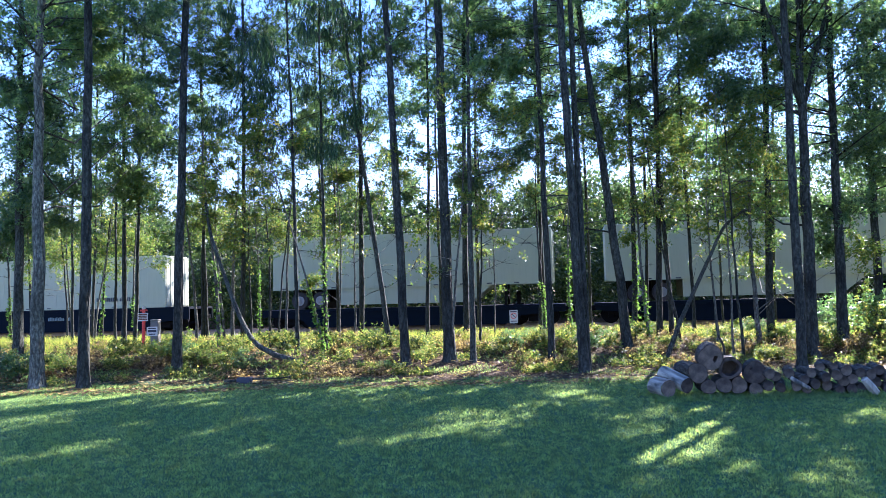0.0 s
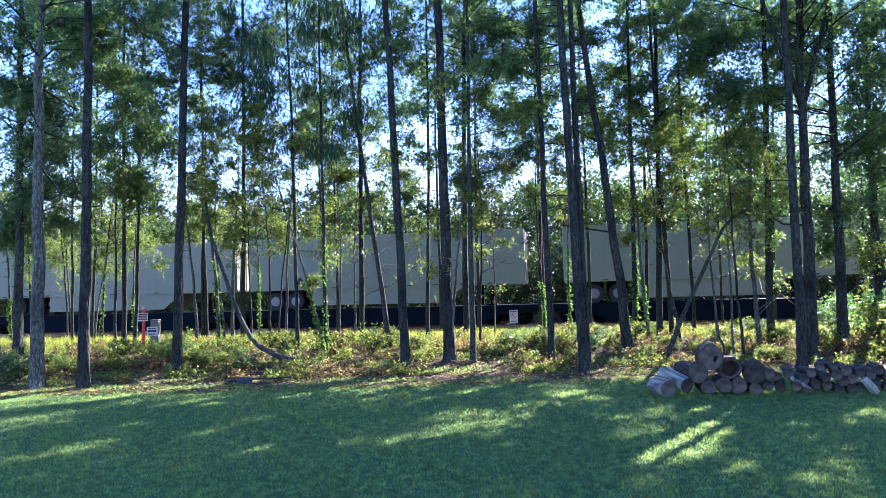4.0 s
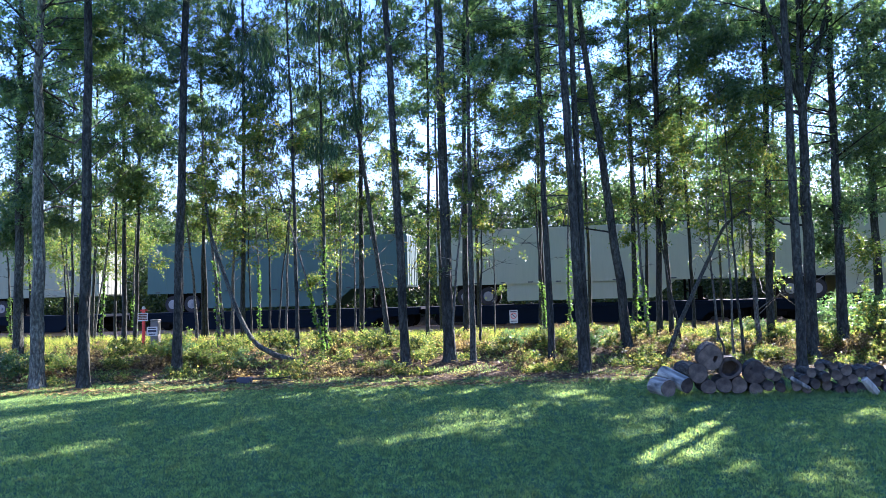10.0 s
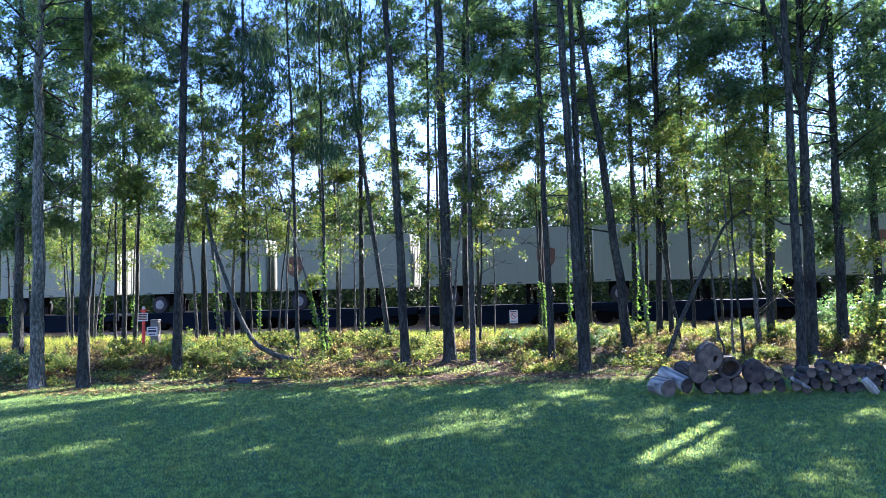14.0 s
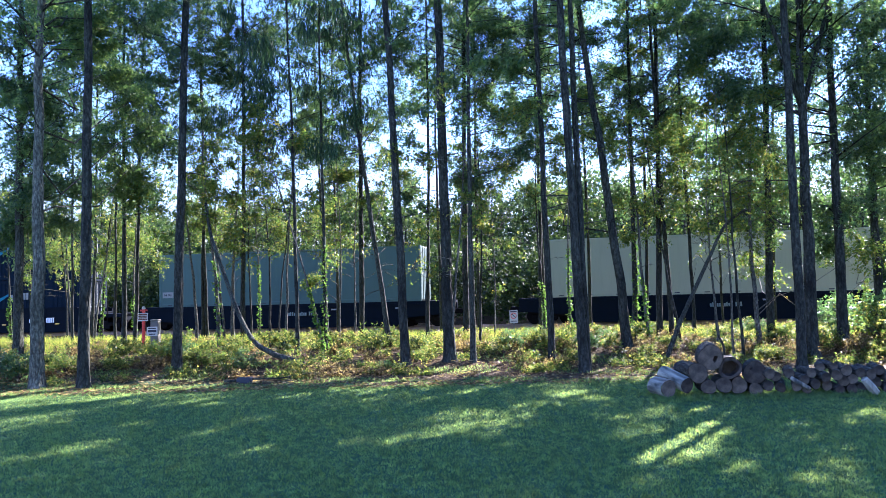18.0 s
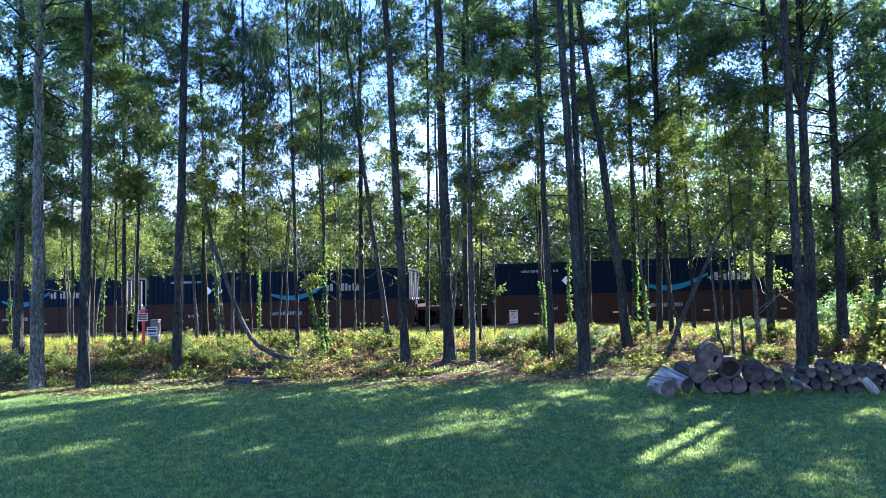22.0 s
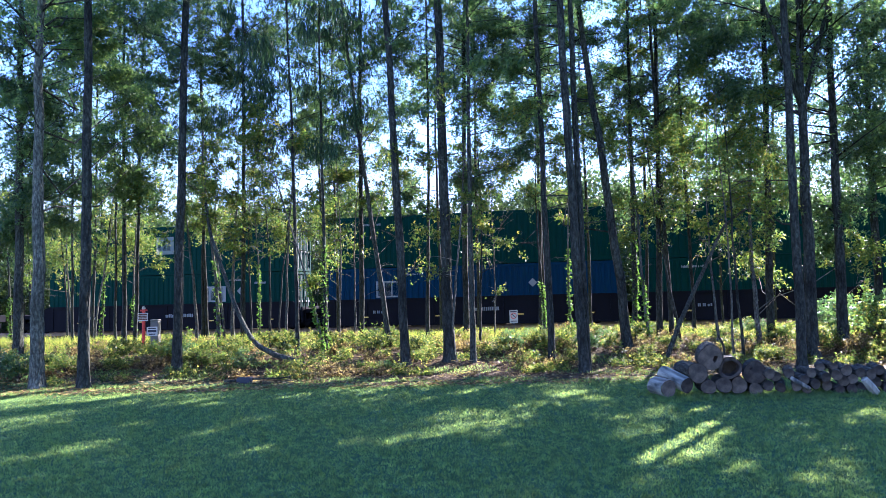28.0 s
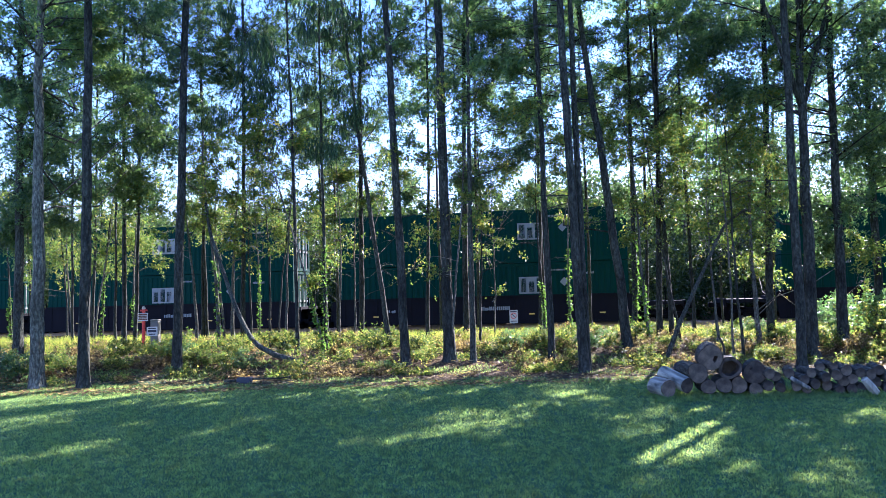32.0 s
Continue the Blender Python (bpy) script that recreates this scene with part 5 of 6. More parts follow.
def load(t, right, length, kind, low, high="", marks=(), top_marks=(), car_marks=()):
    """One car and what it carries; right: where its leading end is at t."""
    s = right - length / 2
    words = {"rust_orange": "rusty orange", "silver": "off-white", "navy": "dark navy blue", "black": "black"}
    lo, hi = words.get(low, low), words.get(high, high)
    if kind in ("double", "single"):
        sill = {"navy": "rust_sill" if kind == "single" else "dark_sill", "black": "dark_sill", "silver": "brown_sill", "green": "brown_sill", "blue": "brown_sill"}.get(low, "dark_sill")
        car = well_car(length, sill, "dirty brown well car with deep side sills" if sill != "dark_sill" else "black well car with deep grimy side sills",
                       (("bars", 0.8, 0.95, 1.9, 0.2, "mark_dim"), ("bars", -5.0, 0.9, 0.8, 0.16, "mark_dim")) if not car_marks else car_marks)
        add_moving(car, s, t, RAIL)
        c = container(length, low, f"{lo} corrugated steel container sunk in a well car", marks)
        add_moving(c, s, t, RAIL + 0.47)
        if kind == "double":
            c = container(length, high, f"{hi} corrugated container stacked on another one", top_marks)
            add_moving(c, s, t, RAIL + 0.47 + 2.95)
    elif kind == "box":
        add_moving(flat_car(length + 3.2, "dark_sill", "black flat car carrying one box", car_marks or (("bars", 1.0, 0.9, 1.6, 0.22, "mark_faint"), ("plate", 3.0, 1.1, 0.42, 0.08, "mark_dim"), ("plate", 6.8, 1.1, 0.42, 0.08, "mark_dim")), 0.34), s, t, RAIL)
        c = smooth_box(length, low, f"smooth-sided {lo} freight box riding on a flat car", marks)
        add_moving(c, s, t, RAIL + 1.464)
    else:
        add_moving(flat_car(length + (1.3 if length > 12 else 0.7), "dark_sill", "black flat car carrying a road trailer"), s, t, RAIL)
        tr = trailer(length, low, f"{lo} road trailer riding on a flat car" if length > 12 else f"short {lo} road trailer riding on a flat car", marks)
        add_moving(tr, s, t, RAIL + 1.124)


L53 = 16.15
SHIELD_MARK = (("shield", 0.9, 2.75, 1.0, 1.2, "mark_brown", "brown shield company mark"),)
load(0.0, 25.0, L53, "trailer", "white")
load(0.0, 6.0, L53, "trailer", "white")
load(1.0, 9.15, L53, "box", "white", marks=(("bars", -5.6, 2.35, 3.6, 0.75, "mark_gold", "gold company lettering"), ("KEEP AMERICA MOVING", -5.6, 1.62, 0, 0.27, "mark_dark"), ("bars", 4.6, 0.55, 2.3, 0.24, "mark_dark")))
load(1.5, 0.8, L53, "double", "black", "black", (("plate", 3.6, 1.45, 0.45, 0.95, "mark_dim"), ("bars", 3.0, 2.4, 1.4, 0.14, "mark_white")), (("bars", 1.0, 1.9, 9.5, 0.5, "mark_dim", "white company lettering"),))
load(2.5, 3.9, L53, "double", "rust_orange", "black", (("bars", -3.6, 1.85, 1.7, 0.42, "mark_dark"),), (("plate", 3.2, 2.0, 0.7, 0.9, "mark_white"),))
load(3.0, -4.9, 14.7, "trailer", "grey", marks=(("diamond", 5.6, 2.1, 0.4, 0, "mark_dark"),))
load(3.5, -8.6, L53, "trailer", "grey", marks=(("diamond", -5.0, 1.7, 0.4, 0, "mark_dark"),))
load(5.5, 26.6, L53, "trailer", "grey")
load(6.0, 22.5, L53, "trailer", "white", marks=(("bars", -5.6, 2.95, 2.4, 0.66, "mark_teal", "teal company lettering"), ("TRAIL", -5.6, 1.95, 0, 0.42, "mark_dark"), ("bars", 6.4, 1.35, 0.9, 0.16, "mark_dark")))
load(6.0, 4.9, L53, "trailer", "grey", marks=(("shield", -6.2, 2.6, 1.0, 1.2, "mark_brown", "brown shield company mark"),))
load(6.5, -1.3, L53, "box", "white", marks=SHORT)
load(8.0, 15.0, L53, "trailer", "white")
load(8.0, -2.5, L53, "trailer", "white")
load(9.0, 6.4, L53, "trailer", "white", marks=(("bars", 6.0, 1.3, 1.4, 0.26, "mark_dark"),))
load(9.5, 2.66, L53, "trailer", "white")
load(10.0, -2.1, L53, "trailer", "teal")
load(11.0, 4.6, 8.2, "trailer", "grey", marks=(("plate", 2.1, 2.8, 0.5, 0.8, "mark_dark"),))
load(11.0, -4.5, 8.2, "trailer", "grey")
load(12.0, 13.1, L53, "trailer", "white")
load(12.0, -7.0, L53, "trailer", "white", marks=(("bars", -5.8, 1.3, 1.2, 0.22, "mark_dark"),))
load(13.5, 12.6, 8.3, "trailer", "grey", marks=SHIELD_MARK)
load(13.5, 3.35, 8.2, "trailer", "grey")
load(13.5, -5.9, 8.2, "trailer", "grey", marks=(("shield", 2.6, 2.5, 1.0, 1.2, "mark_brown", "brown shield company mark"),))
load(13.5, -15.0, 8.0, "trailer", "grey", marks=(("shield", -2.9, 2.5, 1.05, 1.25, "mark_brown", "brown shield company mark"),))
load(14.5, 2.5, 8.2, "trailer", "grey")
load(14.5, -7.4, 8.0, "trailer", "grey", marks=(("shield", -2.6, 2.5, 1.05, 1.25, "mark_brown", "brown shield company mark"),))
load(14.5, -21.6, L53, "box", "white")
load(16.5, 8.5, L53, "double", "orange", "orange", (("bars", 4.3, 1.7, 1.5, 0.42, "mark_dark"),), (("bars", 4.3, 2.0, 1.8, 0.42, "mark_dark"),))
load(17.0, -4.3, L53, "box", "white")
load(18.0, -1.3, L53, "box", "teal", marks=(("plate", -7.5, 0.72, 0.7, 0.34, "mark_dim", "pale label plate"), ("bars", -7.5, 0.72, 0.5, 0.12, "mark_dark")))
load(19.0, 3.35, L53, "double", "navy", "navy", NAVY, NAVY, (("graffiti", -2.0, 0.85, 3.4, 0.7, "mark_dim", "pale sprayed graffiti shape"), ("bars", 5.6, 0.85, 1.8, 0.3, "mark_white")))
load(20.0, 10.2, L53, "double", "orange", "navy", (("diamond", -0.2, 1.3, 0.5, 0, "mark_white"),), NAVY, (("graffiti", 4.1, 0.86, 6.2, 1.3, "mark_white", "white sprayed graffiti shape"), ("graffiti", -4.0, 0.85, 4.0, 1.1, "mark_dim", "grey sprayed graffiti shape")))
load(20.0, -8.2, L53, "double", "white", "navy", (("Logistics", -2.5, 1.48, 0, 0.88, "mark_dark", "dark company lettering"), ("bars", -5.05, 1.8, 1.5, 0.62, "mark_dark", "dark company lettering"), ("ring", -5.2, 1.8, 0, 1.6, "mark_dark"), ("bars", 0.6, 2.55, 0.9, 0.1, "mark_dark")), NAVY, (("graffiti", 5.2, 0.88, 5.8, 0.85, "mark_dim", "white sprayed graffiti shape"), ("bars", -3.6, 0.95, 2.2, 0.28, "mark_faint")))
load(21.0, -7.2, L53, "single", "navy", "", NAVY)
load(22.0, -2.0, L53, "single", "navy", "", NAVY)
load(22.0, -20.0, L53, "single", "navy", "", NAVY)
load(24.0, 10.1, L53, "double", "silver", "silver", SILVER, SILVER_TOP, (("bars", 2.9, 0.97, 1.25, 0.28, "mark_dim"), ("plate", 6.7, 0.92, 0.5, 0.12, "mark_dim"), ("bars", -5.0, 0.9, 0.8, 0.16, "mark_dim")))
load(24.0, -13.3, L53, "double", "green", "green", PANEL_A, PANEL_A)
load(25.0, -6.4, L53, "double", "blue", "green", PANEL_BLUE, NOTE)
load(25.5, -13.3, L53, "double", "green", "green", PANEL_A, PANEL_HI)
load(27.5, 13.8, L53, "double", "green", "green", NOTE, NOTE)
load(28.0, 9.4, L53, "double", "blue", "green", PANEL_BLUE, NOTE)
load(28.0, -8.8, L53, "double", "green", "green", PANEL_B, PANEL_HI)
load(29.0, -7.0, L53, "double", "green", "green", NOTE, NOTE, (("53", -6.5, 0.72, 0, 0.55, "mark_dim"), ("bars", 3.5, 0.9, 2.6, 0.24, "mark_dim")))
load(30.0, 0.5, L53, "double", "green", "green", NOTE, PANEL_HI)
load(30.0, -18.6, L53, "double", "green", "green", (("diamond", 3.7, 2.0, 0.4, 0, "mark_dim"),) + NOTE, PANEL_HI)
load(31.0, -16.2, L53, "double", "green", "green", PANEL_B, PANEL_B)
load(32.0, -8.9, L53, "double", "green", "green", PANEL_A, PANEL_A)
load(32.0, -27.5, L53, "double", "green", "green", PANEL_A, PANEL_A)


# ---- log pile ----
def build_logs():
    m, n, l, b = mat("cut_wood", 0.9)
    wv = n.new("ShaderNodeTexWave")
    wv.wave_type = 'RINGS'
    wv.rings_direction = 'Z'
    wv.inputs["Scale"].default_value = 17
    wv.inputs["Distortion"].default_value = 7
    wv.inputs["Detail"].default_value = 4
    tc = n.new("ShaderNodeTexCoord")
    l.new(tc.outputs["Object"], wv.inputs["Vector"])
    ns = tex(n, l, 7, 5)
    r = ramp(n, [(0.0, (0.085, 0.07, 0.046)), (1.0, (0.11, 0.092, 0.06))])
    l.new(wv.outputs["Fac"], r.inputs["Fac"])
    info = n.new("ShaderNodeObjectInfo")
    each = n.new("ShaderNodeMath")
    each.operation = 'MULTIPLY_ADD'
    each.inputs[1].default_value = 0.34
    l.new(info.outputs["Random"], each.inputs[0])
    l.new(ns.outputs["Fac"], each.inputs[2])
    r2 = ramp(n, [(0.42, (1.35, 1.32, 1.25)), (0.6, (0.7, 0.68, 0.64)), (0.84, (0.2, 0.19, 0.17))])
    l.new(each.outputs[0], r2.inputs["Fac"])
    l.new(mixc(n, l, 1.0, r.outputs["Color"], r2.outputs["Color"], 'MULTIPLY'), b.inputs["Base Color"])
    bump(n, l, b, wv.outputs["Fac"], 0.3, 0.01)
    pale, pn, pl, pb = mat("smooth_pale_bark", 0.85)
    streak = tex(pn, pl, 9.0, 6, stretch=(1, 1, 0.25))
    pr = ramp(pn, [(0.36, (0.045, 0.046, 0.034)), (0.5, (0.21, 0.21, 0.158)), (0.7, (0.42, 0.42, 0.33))])
    pl.new(streak.outputs["Fac"], pr.inputs["Fac"])
    pl.new(pr.outputs["Color"], pb.inputs["Base Color"])
    bump(pn, pl, pb, streak.outputs["Fac"], 0.3, 0.01)
    aged = bark("aged_bark", (0.03, 0.03, 0.022), (0.13, 0.125, 0.09), 2.0)
    rng = random.Random(5)

    def log(x, z, r, length, yaw, y, tilt=0.0, bk=None, label="weathered sawn log on the pile", hollow=None):
        ob = new("log", None)
        tagged(ob, label, "log", "logs of the pile")
        ob.matrix_world = Matrix.Translation((x, y, z + 0.0)) @ pose(0, 0, 0, -90 + tilt, 0, yaw)
        seg, rings = 20, 6
        ph = [rng.uniform(0, 6) for _ in range(3)]

        def rad(t, k):
            a = 2 * math.pi * k / seg
            return r * (1 + 0.05 * math.sin(2 * a + ph[0]) + 0.04 * math.sin(3 * a + ph[1] + t) + 0.015 * math.sin(7 * a + ph[2]))
        vs, fs = [], []
        for i in range(rings + 1):
            t = i / rings
            for k in range(seg):
                a = 2 * math.pi * k / seg
                q = rad(t, k)
                vs.append((q * math.cos(a), q * math.sin(a), length * t))
        for i in range(rings):
            for k in range(seg):
                k2 = (k + 1) % seg
                fs.append((i * seg + k, i * seg + k2, (i + 1) * seg + k2, (i + 1) * seg + k))
        part("bark", mesh_from("bark", vs, fs, bk or aged, True), ob)
        for end, t in (("sawn_face", 0), ("sawn_face", 1)):
            vs = [(0.96 * rad(t, k) * math.cos(2 * math.pi * k / seg), 0.96 * rad(t, k) * math.sin(2 * math.pi * k / seg), length * t + (0.012 if t else -0.012) * 0.2) for k in range(seg)]
            # the heart of a rotten log is hollow at its near end
            hole, ox, oy = hollow if hollow and not t else (0.35, 0.0, 0.0)
            ragged = [hole * (1 + (0.3 * math.sin(0.63 * k + ph[0]) + 0.2 * math.sin(1.57 * k + ph[1])) * (1 if hole < 0.3 else 0.15)) for k in range(seg)]
            vs += [(w * v[0] + ox * r, w * v[1] + oy * r, v[2] + (-0.006 if t else 0.006)) for v, w in zip(vs[:seg], ragged)]
            f = [(k, (k + 1) % seg, (k + 1) % seg + seg, k + seg) for k in range(seg)]
            if hollow and not t:
                vs += [(0.9 * v[0], 0.9 * v[1], v[2] + 0.24) for v in vs[seg:2 * seg]]
                f += [(k + seg, (k + 1) % seg + seg, (k + 1) % seg + 2 * seg, k + 2 * seg) for k in range(seg)]
                f.append(tuple(range(2 * seg, 3 * seg)))
            else:
                f.append(tuple(range(seg, 2 * seg)))
            if not t:
                f = [tuple(reversed(q)) for q in f]
            part(end, mesh_from("sawn_face", vs, f, m), ob)
        return ob

    big = [(3.31, 0.14, 0.128, 0.42, 12), (3.59, 0.18, 0.118, 0.55, 22), (3.76, 0.36, 0.153, 0.5, 6), (3.96, 0.58, 0.188, 0.35, -12), (4.24, 0.42, 0.171, 0.42, -15), (4.61, 0.34, 0.171, 0.45, -20), (3.91, 0.15, 0.111, 0.45, -8), (4.14, 0.17, 0.119, 0.45, -12), (4.36, 0.16, 0.124, 0.45, -15), (4.61, 0.09, 0.102, 0.4, -12)]
    for i, (x, z, r, ln, yaw) in enumerate(big):
        log(x, z, r, ln, yaw, 10.7, 14 if i == 1 else 4 if i == 3 else 0, pale if i < 2 else aged,
            "pale-barked log with a dark sawn end" if i < 2 else ("rotten log with a hollow dark end on top of the pile" if i in (3, 4) else "thick weathered sawn log"), {3: (0.22, 0.35, 0.1), 4: (0.72, 0.04, 0.02), 5: (0.08, -0.3, -0.35)}.get(i))
    small = [(4.78, 0.33, 0.076), (4.91, 0.28, 0.076), (5.07, 0.33, 0.076), (4.77, 0.15, 0.076), (4.96, 0.12, 0.076), (5.15, 0.14, 0.068), (5.30, 0.23, 0.072), (5.44, 0.32, 0.072), (5.62, 0.26, 0.072), (5.76, 0.29, 0.076), (5.93, 0.35, 0.080), (5.59, 0.40, 0.059), (5.76, 0.41, 0.059), (5.88, 0.20, 0.080), (6.02, 0.22, 0.076), (6.16, 0.31, 0.076), (6.29, 0.29, 0.080), (6.44, 0.34, 0.076), (5.48, 0.16, 0.076), (5.66, 0.13, 0.076), (5.82, 0.06, 0.072), (6.01, 0.08, 0.080), (6.17, 0.08, 0.076), (6.39, 0.16, 0.080), (6.55, 0.24, 0.080), (6.52, 0.07, 0.076), (5.34, 0.08, 0.063), (6.35, 0.03, 0.068)]
    for x, z, r in small:
        log(x, z, r, rng.uniform(0.3, 0.42), rng.uniform(-24, 0), 10.6 + rng.uniform(-.05, .1), rng.uniform(0, 6), label="short thin firewood log with a sawn end")
    st = ([], [])
    add_tube(st, [(5.02, 10.45, 0.29), (5.12, 10.4, 0.21), (5.24, 10.35, 0.13)], [0.03, 0.034, 0.028], 7, 0.1, rng)
    split = new("split_log", mesh_from("split_log", *tube([(0, 0, 0), (0.1, 0.02, -0.11), (0.19, 0.03, -0.22)], [0.05, 0.062, 0.05], 6, 0.12, rng), pale, False))
    split.location = (6.06, 10.4, 0.25)
    tagged(split, "pale split piece of firewood leaning on the pile", "firewood", "logs of the pile")
    tagged(new("stick", mesh_from("stick", st[0], st[1], pale, True)), "bleached grey stick leaning on the log pile", "stick")


build_logs()


# ---- posts and signs ----
def build_signs():
    red = painted("red_post_paint", (0.62, 0.075, 0.045), 0.45, 0.2)
    white = painted("sign_white", (0.52, 0.5, 0.42), 0.6, 0.35)
    grey = painted("grey_post", (0.14, 0.136, 0.105), 0.8, 0.35)
    dark = PAINT["mark_dark"]
    z0 = ground_z(-8.4, 19.85)
    p = new("marker_post", None)
    p.location = (-8.4, 19.85, z0)
    p.scale = (0.78, 0.78, 0.78)
    tagged(p, "red pipeline marker post with a small white warning sign", "marker post")
    bm = bmesh.new()
    cyl(bm, 0.055, 1.4, pose(0, 0, 0.7), 12)
    part("post", bm_mesh("post", bm, red), p)
    bm = bmesh.new()
    box(bm, -.13, .13, -.03, .03, 1.33, 1.39, bevel=.01)
    part("cross_arm", bm_mesh("cross_arm", bm, red), p)
    bm = bmesh.new()
    cyl(bm, 0.066, 0.07, pose(0, 0, 1.435), 14, 0.06)
    cyl(bm, 0.06, 0.05, pose(0, 0, 1.495), 14, 0.02)
    part("cap", bm_mesh("cap", bm, white), p, "white domed cap")
    part("sign_plate", box_mesh("sign_plate", white, (-.18, .18, -.075, -.065, .98, 1.27)), p)
    bm = bmesh.new()
    for i, (w, h) in enumerate(((.3, .055), (.32, .036), (.28, .036), (.32, .036))):
        box(bm, -w / 2, w / 2, -.08, -.0755, 1.19 - i * .055, 1.19 - i * .055 + h)
    part("lettering", bm_mesh("lettering", bm, PAINT["mark_brown"]), p)
    g = new("utility_pedestal", None)
    g.location = (-7.63, 18.78, ground_z(-7.63, 18.78))
    g.scale = (0.78, 0.78, 0.78)
    tagged(g, "grey utility pedestal with a white notice on it", "utility pedestal")
    part("housing", box_mesh("housing", grey, (-.13, .13, -.13, .13, -.05, 1.02), bevel=.02), g)
    part("lid", box_mesh("lid", grey, (-.14, .14, -.14, .14, 1.02, 1.08), bevel=.02), g)
    part("notice", box_mesh("notice", white, (-.24, .12, -.15, -.14, .53, .84)), g)
    bm = bmesh.new()
    for z, w, h in ((.765, .26, .035), (.655, .29, .08), (.57, .22, .04)):
        box(bm, -.06 - w / 2, -.06 + w / 2, -.155, -.1505, z, z + h)
    part("lettering", bm_mesh("lettering", bm, dark), g)
    s = new("warning_sign", None)
    s.location = (1.94, 20.07, ground_z(1.94, 20.07))
    s.scale = (0.77, 0.77, 0.77)
    tagged(s, "small white sign with a red prohibition ring on a thin post", "sign")
    part("post", box_mesh("post", grey, (-.025, .025, 0, .03, -.05, .9)), s)
    part("plate", box_mesh("plate", white, (-.15, .15, -.012, -.002, .58, 1.05), bevel=.004), s)
    bm = bmesh.new()
    bmesh.ops.create_circle(bm, segments=28, radius=.11)
    bmesh.ops.create_circle(bm, segments=28, radius=.085)
    bmesh.ops.bridge_loops(bm, edges=bm.edges[:])
    part("ring", bm_mesh("ring", bm, red), s, at=pose(0, -.016, .85, 90, 0, 0))
    part("slash", box_mesh("slash", dark, (-.1, .1, -.002, .002, -.012, .012)), s, at=pose(0, -.018, .85, 0, 45, 0))
    part("lettering", box_mesh("lettering", dark, (-.12, .12, -.017, -.0125, .98, 1.02), (-.12, .12, -.017, -.0125, .64, .67)), s)


build_signs()
stone = new("paving_block", box_mesh("paving_block", PAINT["mark_dark"], (-.14, .14, -.1, .1, -.03, .1), bevel=.015))
stone.location = (-3.98, 14.12, ground_z(-3.98, 14.12) + 0.01)
tagged(stone, "small dark block lying at the lawn's edge", "block")


# ---- undergrowth ----
SHRUBS = ((-3.7, 16.1, .8), (-1.7, 16.2, .85), (-6.2, 16.4, .75), (-2.7, 17.2, .8), (-0.6, 16.7, .7), (2.9, 17.3, .75), (4.6, 17.4, .8), (1.5, 16.7, .7), (-5.1, 16.9, .7), (-9.3, 15.3, .9), (3.7, 16.3, .6), (-7.6, 16.2, .7))


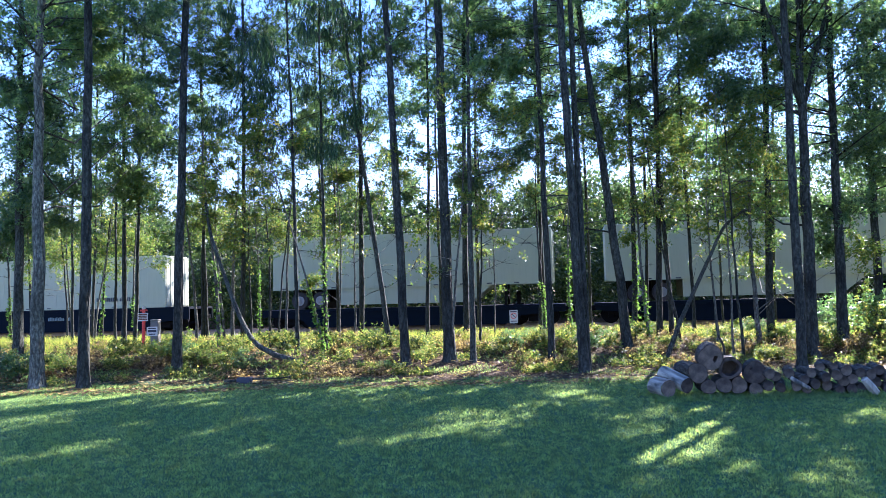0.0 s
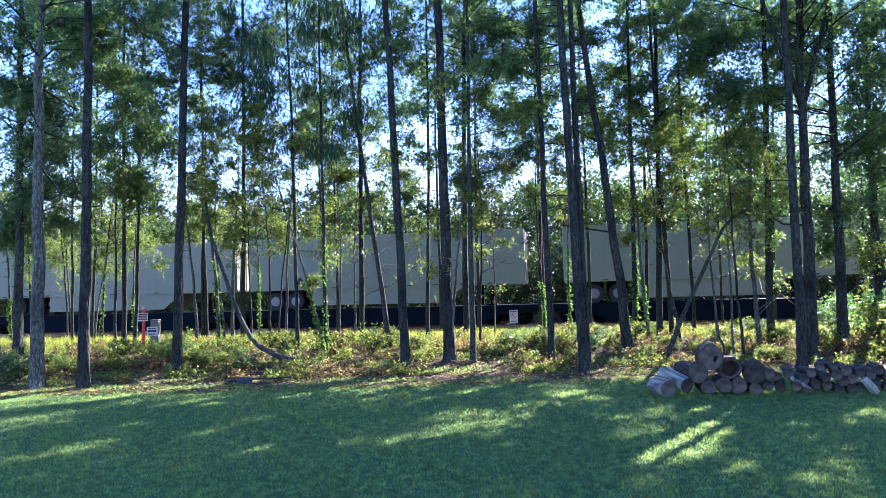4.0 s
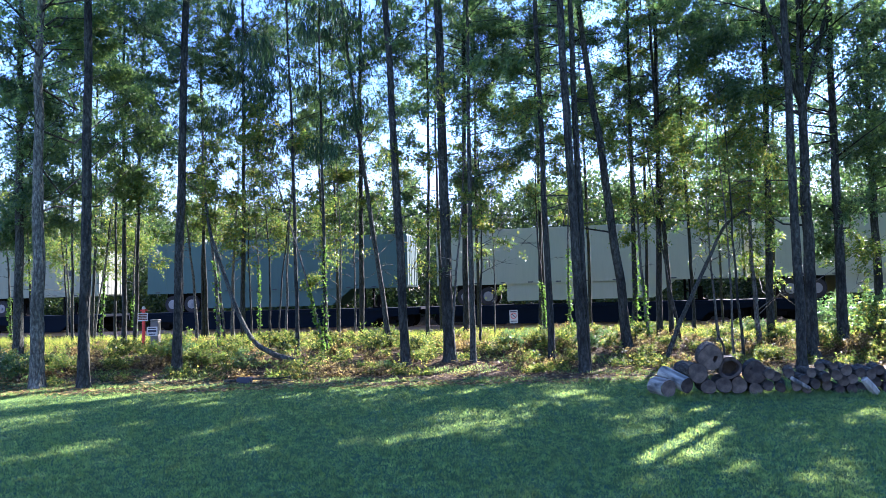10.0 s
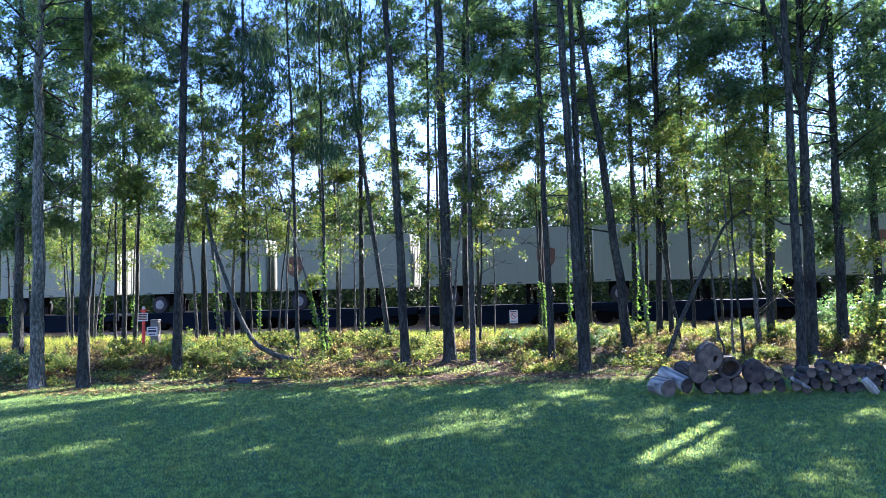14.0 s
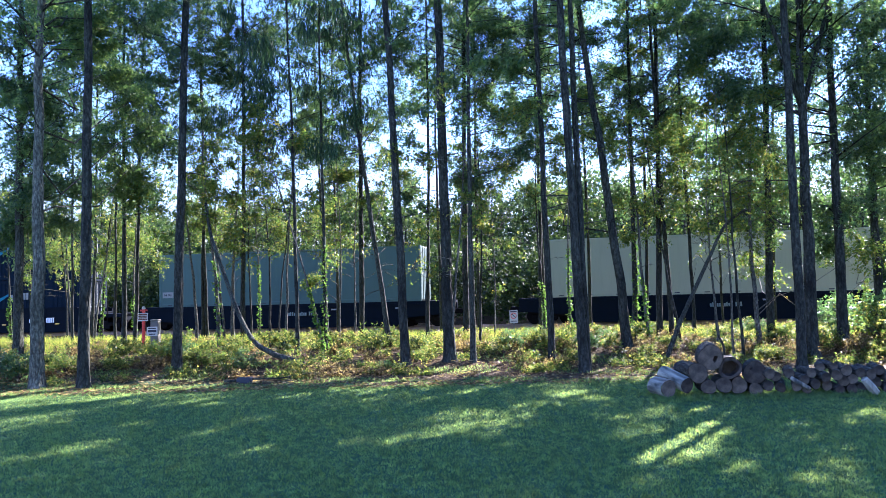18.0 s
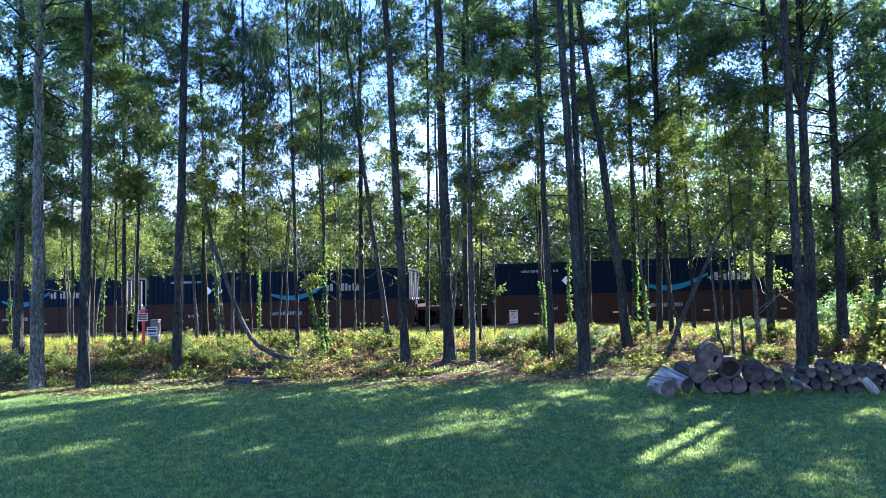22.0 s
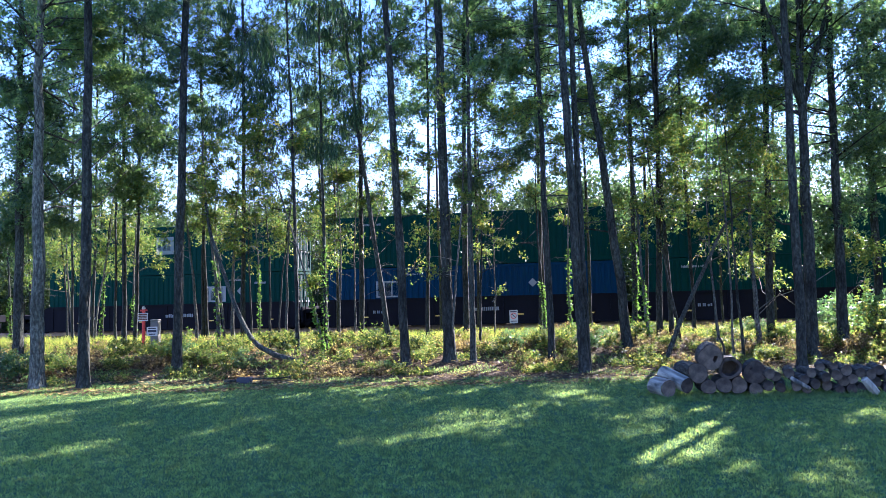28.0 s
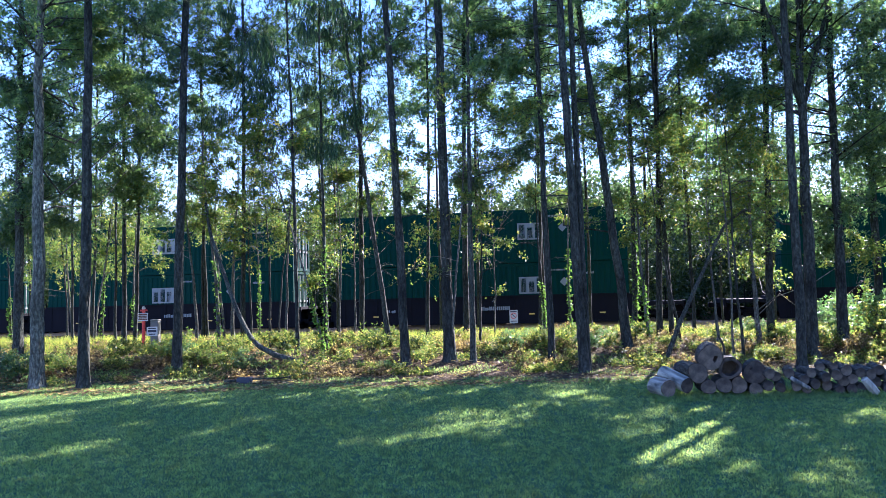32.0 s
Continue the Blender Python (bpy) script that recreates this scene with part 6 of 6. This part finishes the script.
def build_undergrowth():
    rng = random.Random(21)
    kinds = []
    for i in range(8):
        nr = np.random.default_rng(50 + i)
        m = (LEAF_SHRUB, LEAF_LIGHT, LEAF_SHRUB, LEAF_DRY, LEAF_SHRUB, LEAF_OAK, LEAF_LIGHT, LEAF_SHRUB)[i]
        ob = new("shrub", None)
        tagged(ob, {3: "dry brown low shrub in the leaf litter", 5: "dark green low shrub under the trees"}.get(i, "low yellow-green shrub in the undergrowth"), "shrub", "shrubs under the trees")
        st = ([], [])
        cs, rs = [], []
        for k in range(9):
            a = rng.uniform(0, 6.28)
            h = rng.uniform(.2, .6)
            tip = (math.cos(a) * rng.uniform(.1, .45), math.sin(a) * rng.uniform(.1, .45), h)
            add_tube(st, [(0, 0, -.03), (tip[0] * .4, tip[1] * .4, h * .6), tip], [.012, .008, .003], 4)
            cs.append(tip)
            rs.append(rng.uniform(.14, .3))
        tagged(part("stem_work", mesh_from("stem_work", st[0], st[1], BARK_GREY), ob), kind="stuff")
        part("foliage", quick_mesh("foliage", leaf_sprays(cs, rs, 125, .058, nr), 3, m), ob)
        kinds.append(ob)
    n = 0
    for i in range(330):
        x = rng.uniform(-17, 16)
        y = 15.0 + 5.5 * rng.random() ** 1.2
        if -4.4 < x < -3.4 and y < 15.75 or abs(x) > 0.68 * y + 1 or noise.noise((x * .45, y * .6, 5)) < (.06 if x < -3.5 else -.2):
            continue
        o = kinds[i] if i < 8 else None
        m = Matrix.Translation((x, y, ground_z(x, y) - .02)) @ pose(0, 0, 0, 0, 0, rng.uniform(0, 360))
        sc = rng.uniform(.3, .85)
        if o is None:
            o = copy_thing(kinds[rng.randrange(8)], m)
        o.matrix_basis = m @ Matrix.Diagonal((sc, sc, sc * rng.uniform(.7, 1.0), 1))
    for x, y, sc in ((10.2, 16.4, 1.5), (11.0, 17.2, 1.7), (9.6, 17.6, 1.4), (11.6, 18.2, 1.8), (10.6, 19.0, 1.6), (9.9, 15.3, 1.1), (-7.35, 19.6, .8), (-6.9, 17.2, .7), (-9.1, 14.3, 1.1), (-8.9, 14.9, .9), (-9.6, 14.8, 1.2)):
        o = copy_thing(kinds[5 if x > 0 and y > 17 else 0 if x > 0 else 1 if x > -8 else 5], pose(x, y, ground_z(x, y) - .02, 0, 0, x * 77))
        o.scale = (sc, sc, sc)
        tagged(o, "tall leafy bush at the edge of the woods")
    # fuller shrubs where the bank meets the lawn
    for k, (x, y, sc) in enumerate(SHRUBS):
        o = copy_thing(kinds[(0, 2, 5, 4, 7)[k % 5]], pose(x, y, ground_z(x, y) - .02, 0, 0, k * 71))
        o.scale = (sc * 1.15, sc, sc)
    for k in kinds:
        if k.location.length < .01:
            k.location = (rng.uniform(-9, 9), 20, -.02)
    # fallen leaves and twigs on the litter
    nr = np.random.default_rng(9)
    cs = [(x, y, ground_z(x, y) + .015) for x, y in ((rng.uniform(-14, 14), 12.9 + 11 * rng.random() ** 1.7) for _ in range(5200))]
    q = leaf_quads(cs, [.3] * len(cs), 7, .09, nr).reshape(-1, 4, 3)
    q[:, :, 2] = np.array([c[2] for c in cs]).repeat(7)[:, None] + (q[:, :, 2] - q[:, :, 2].mean(axis=1)[:, None]) * .3 + .01
    tagged(new("leaf_litter", quick_mesh("leaf_litter", q.reshape(-1, 3), 4, LEAF_DRY)), "brown fallen leaves scattered under the trees", "leaf litter", kind="stuff")


def build_weeds():
    """Low leafy weeds that cover the bank in uneven patches."""
    r = random.Random(31)
    nr = np.random.default_rng(31)
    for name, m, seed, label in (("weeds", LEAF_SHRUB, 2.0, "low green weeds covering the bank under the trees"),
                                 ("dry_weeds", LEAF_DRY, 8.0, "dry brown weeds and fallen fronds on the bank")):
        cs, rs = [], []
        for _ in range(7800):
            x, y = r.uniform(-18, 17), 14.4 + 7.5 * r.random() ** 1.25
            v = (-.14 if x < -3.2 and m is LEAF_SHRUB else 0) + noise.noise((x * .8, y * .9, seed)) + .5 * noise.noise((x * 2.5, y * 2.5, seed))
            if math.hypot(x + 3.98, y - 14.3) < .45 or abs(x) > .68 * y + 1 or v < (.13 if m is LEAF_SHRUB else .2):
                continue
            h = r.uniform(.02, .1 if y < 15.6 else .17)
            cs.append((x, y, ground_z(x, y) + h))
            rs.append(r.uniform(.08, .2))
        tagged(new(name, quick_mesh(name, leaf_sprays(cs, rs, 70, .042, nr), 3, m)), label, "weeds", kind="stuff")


def blades(name, n, area, h0, h1, width, material, seed, label, keep=None):
    nr = np.random.default_rng(seed)
    x = nr.uniform(area[0], area[1], n)
    y = area[2] * (area[3] / area[2]) ** nr.random(n)
    k = np.abs(x) < 0.70 * y + 1.0
    if keep is not None:
        k &= keep(x, y)
    x, y = x[k], y[k]
    z = np.array([ground_z(a, b) for a, b in zip(x, y)])
    n = len(x)
    base = np.stack([x, y, z - .004], axis=1)
    ang = nr.random(n) * 6.283
    tuft = np.clip(0.5 + 0.5 * np.sin(x * 23 + 2.1 * np.sin(y * 9)) * np.sin(y * 19 + 1.7 * np.sin(x * 11)) + 0.25 * np.sin(x * 5.3 + y * 3.1), 0.15, 1.2)
    h = h0 + (h1 - h0) * nr.random(n) ** 1.4 * (0.45 + 0.75 * tuft)
    wv = np.stack([np.cos(ang), np.sin(ang), np.zeros(n)], axis=1) * (width * (.6 + .8 * nr.random(n)))[:, None]
    ln = nr.normal(size=(n, 2)) * (h * .55)[:, None]
    tip = base + np.stack([ln[:, 0], ln[:, 1], h], axis=1)
    q = np.stack([base - wv, base + wv, tip], axis=1).reshape(-1, 3)
    tagged(new(name, quick_mesh(name, q, 3, material)), label, "grass", kind="stuff")


build_undergrowth()
build_weeds()
blades("lawn_grass", 700000, (-11, 11, 4.6, 14.6), .010, .05, .0062, GRASS, 1, "short mown green lawn grass",
       lambda x, y: y < 13.65 + .8 * np.clip((-x - 4.5) / 2.5, 0, 1) - .25 * np.clip(x - 1, 0, 3) + .25 * np.sin(x * 1.7) + .2 * np.sin(x * 4.1 + y * 9))
blades("sparse_grass", 60000, (-10, 8, 12.6, 16.2), .02, .09, .007, GRASS, 4, "thin grass and seedlings in the leaf litter",
       lambda x, y: np.sin(x * 2.3 + np.sin(y * 3.1) * 1.4) + np.sin(y * 4.7 + x * 1.1) > .35)
blades("uncut_grass", 9000, (3.0, 7.6, 10.3, 11.2), .03, .10, .006, GRASS, 3, "uncut grass left standing round the log pile")
blades("meadow_grass", 150000, (-24, 20, 18.6, 34.5), .08, .30, .010, MEADOW, 2, "tall sunlit yellow-green grass beside the track",
       lambda x, y: (x * .182 + (y - 39.6) * .983) < -4.4)


def motions():
    for ob, s0, z in MOVING:
        rows = []
        for t in (0.0, 16.0, 32.0):
            x, y, _ = on_track(s0 + SPEED * t, 1.3, 0)
            rows.append((t, pose(x, y, z, 0, 0, -TURN)))
        walk(ob, rows)


motions()
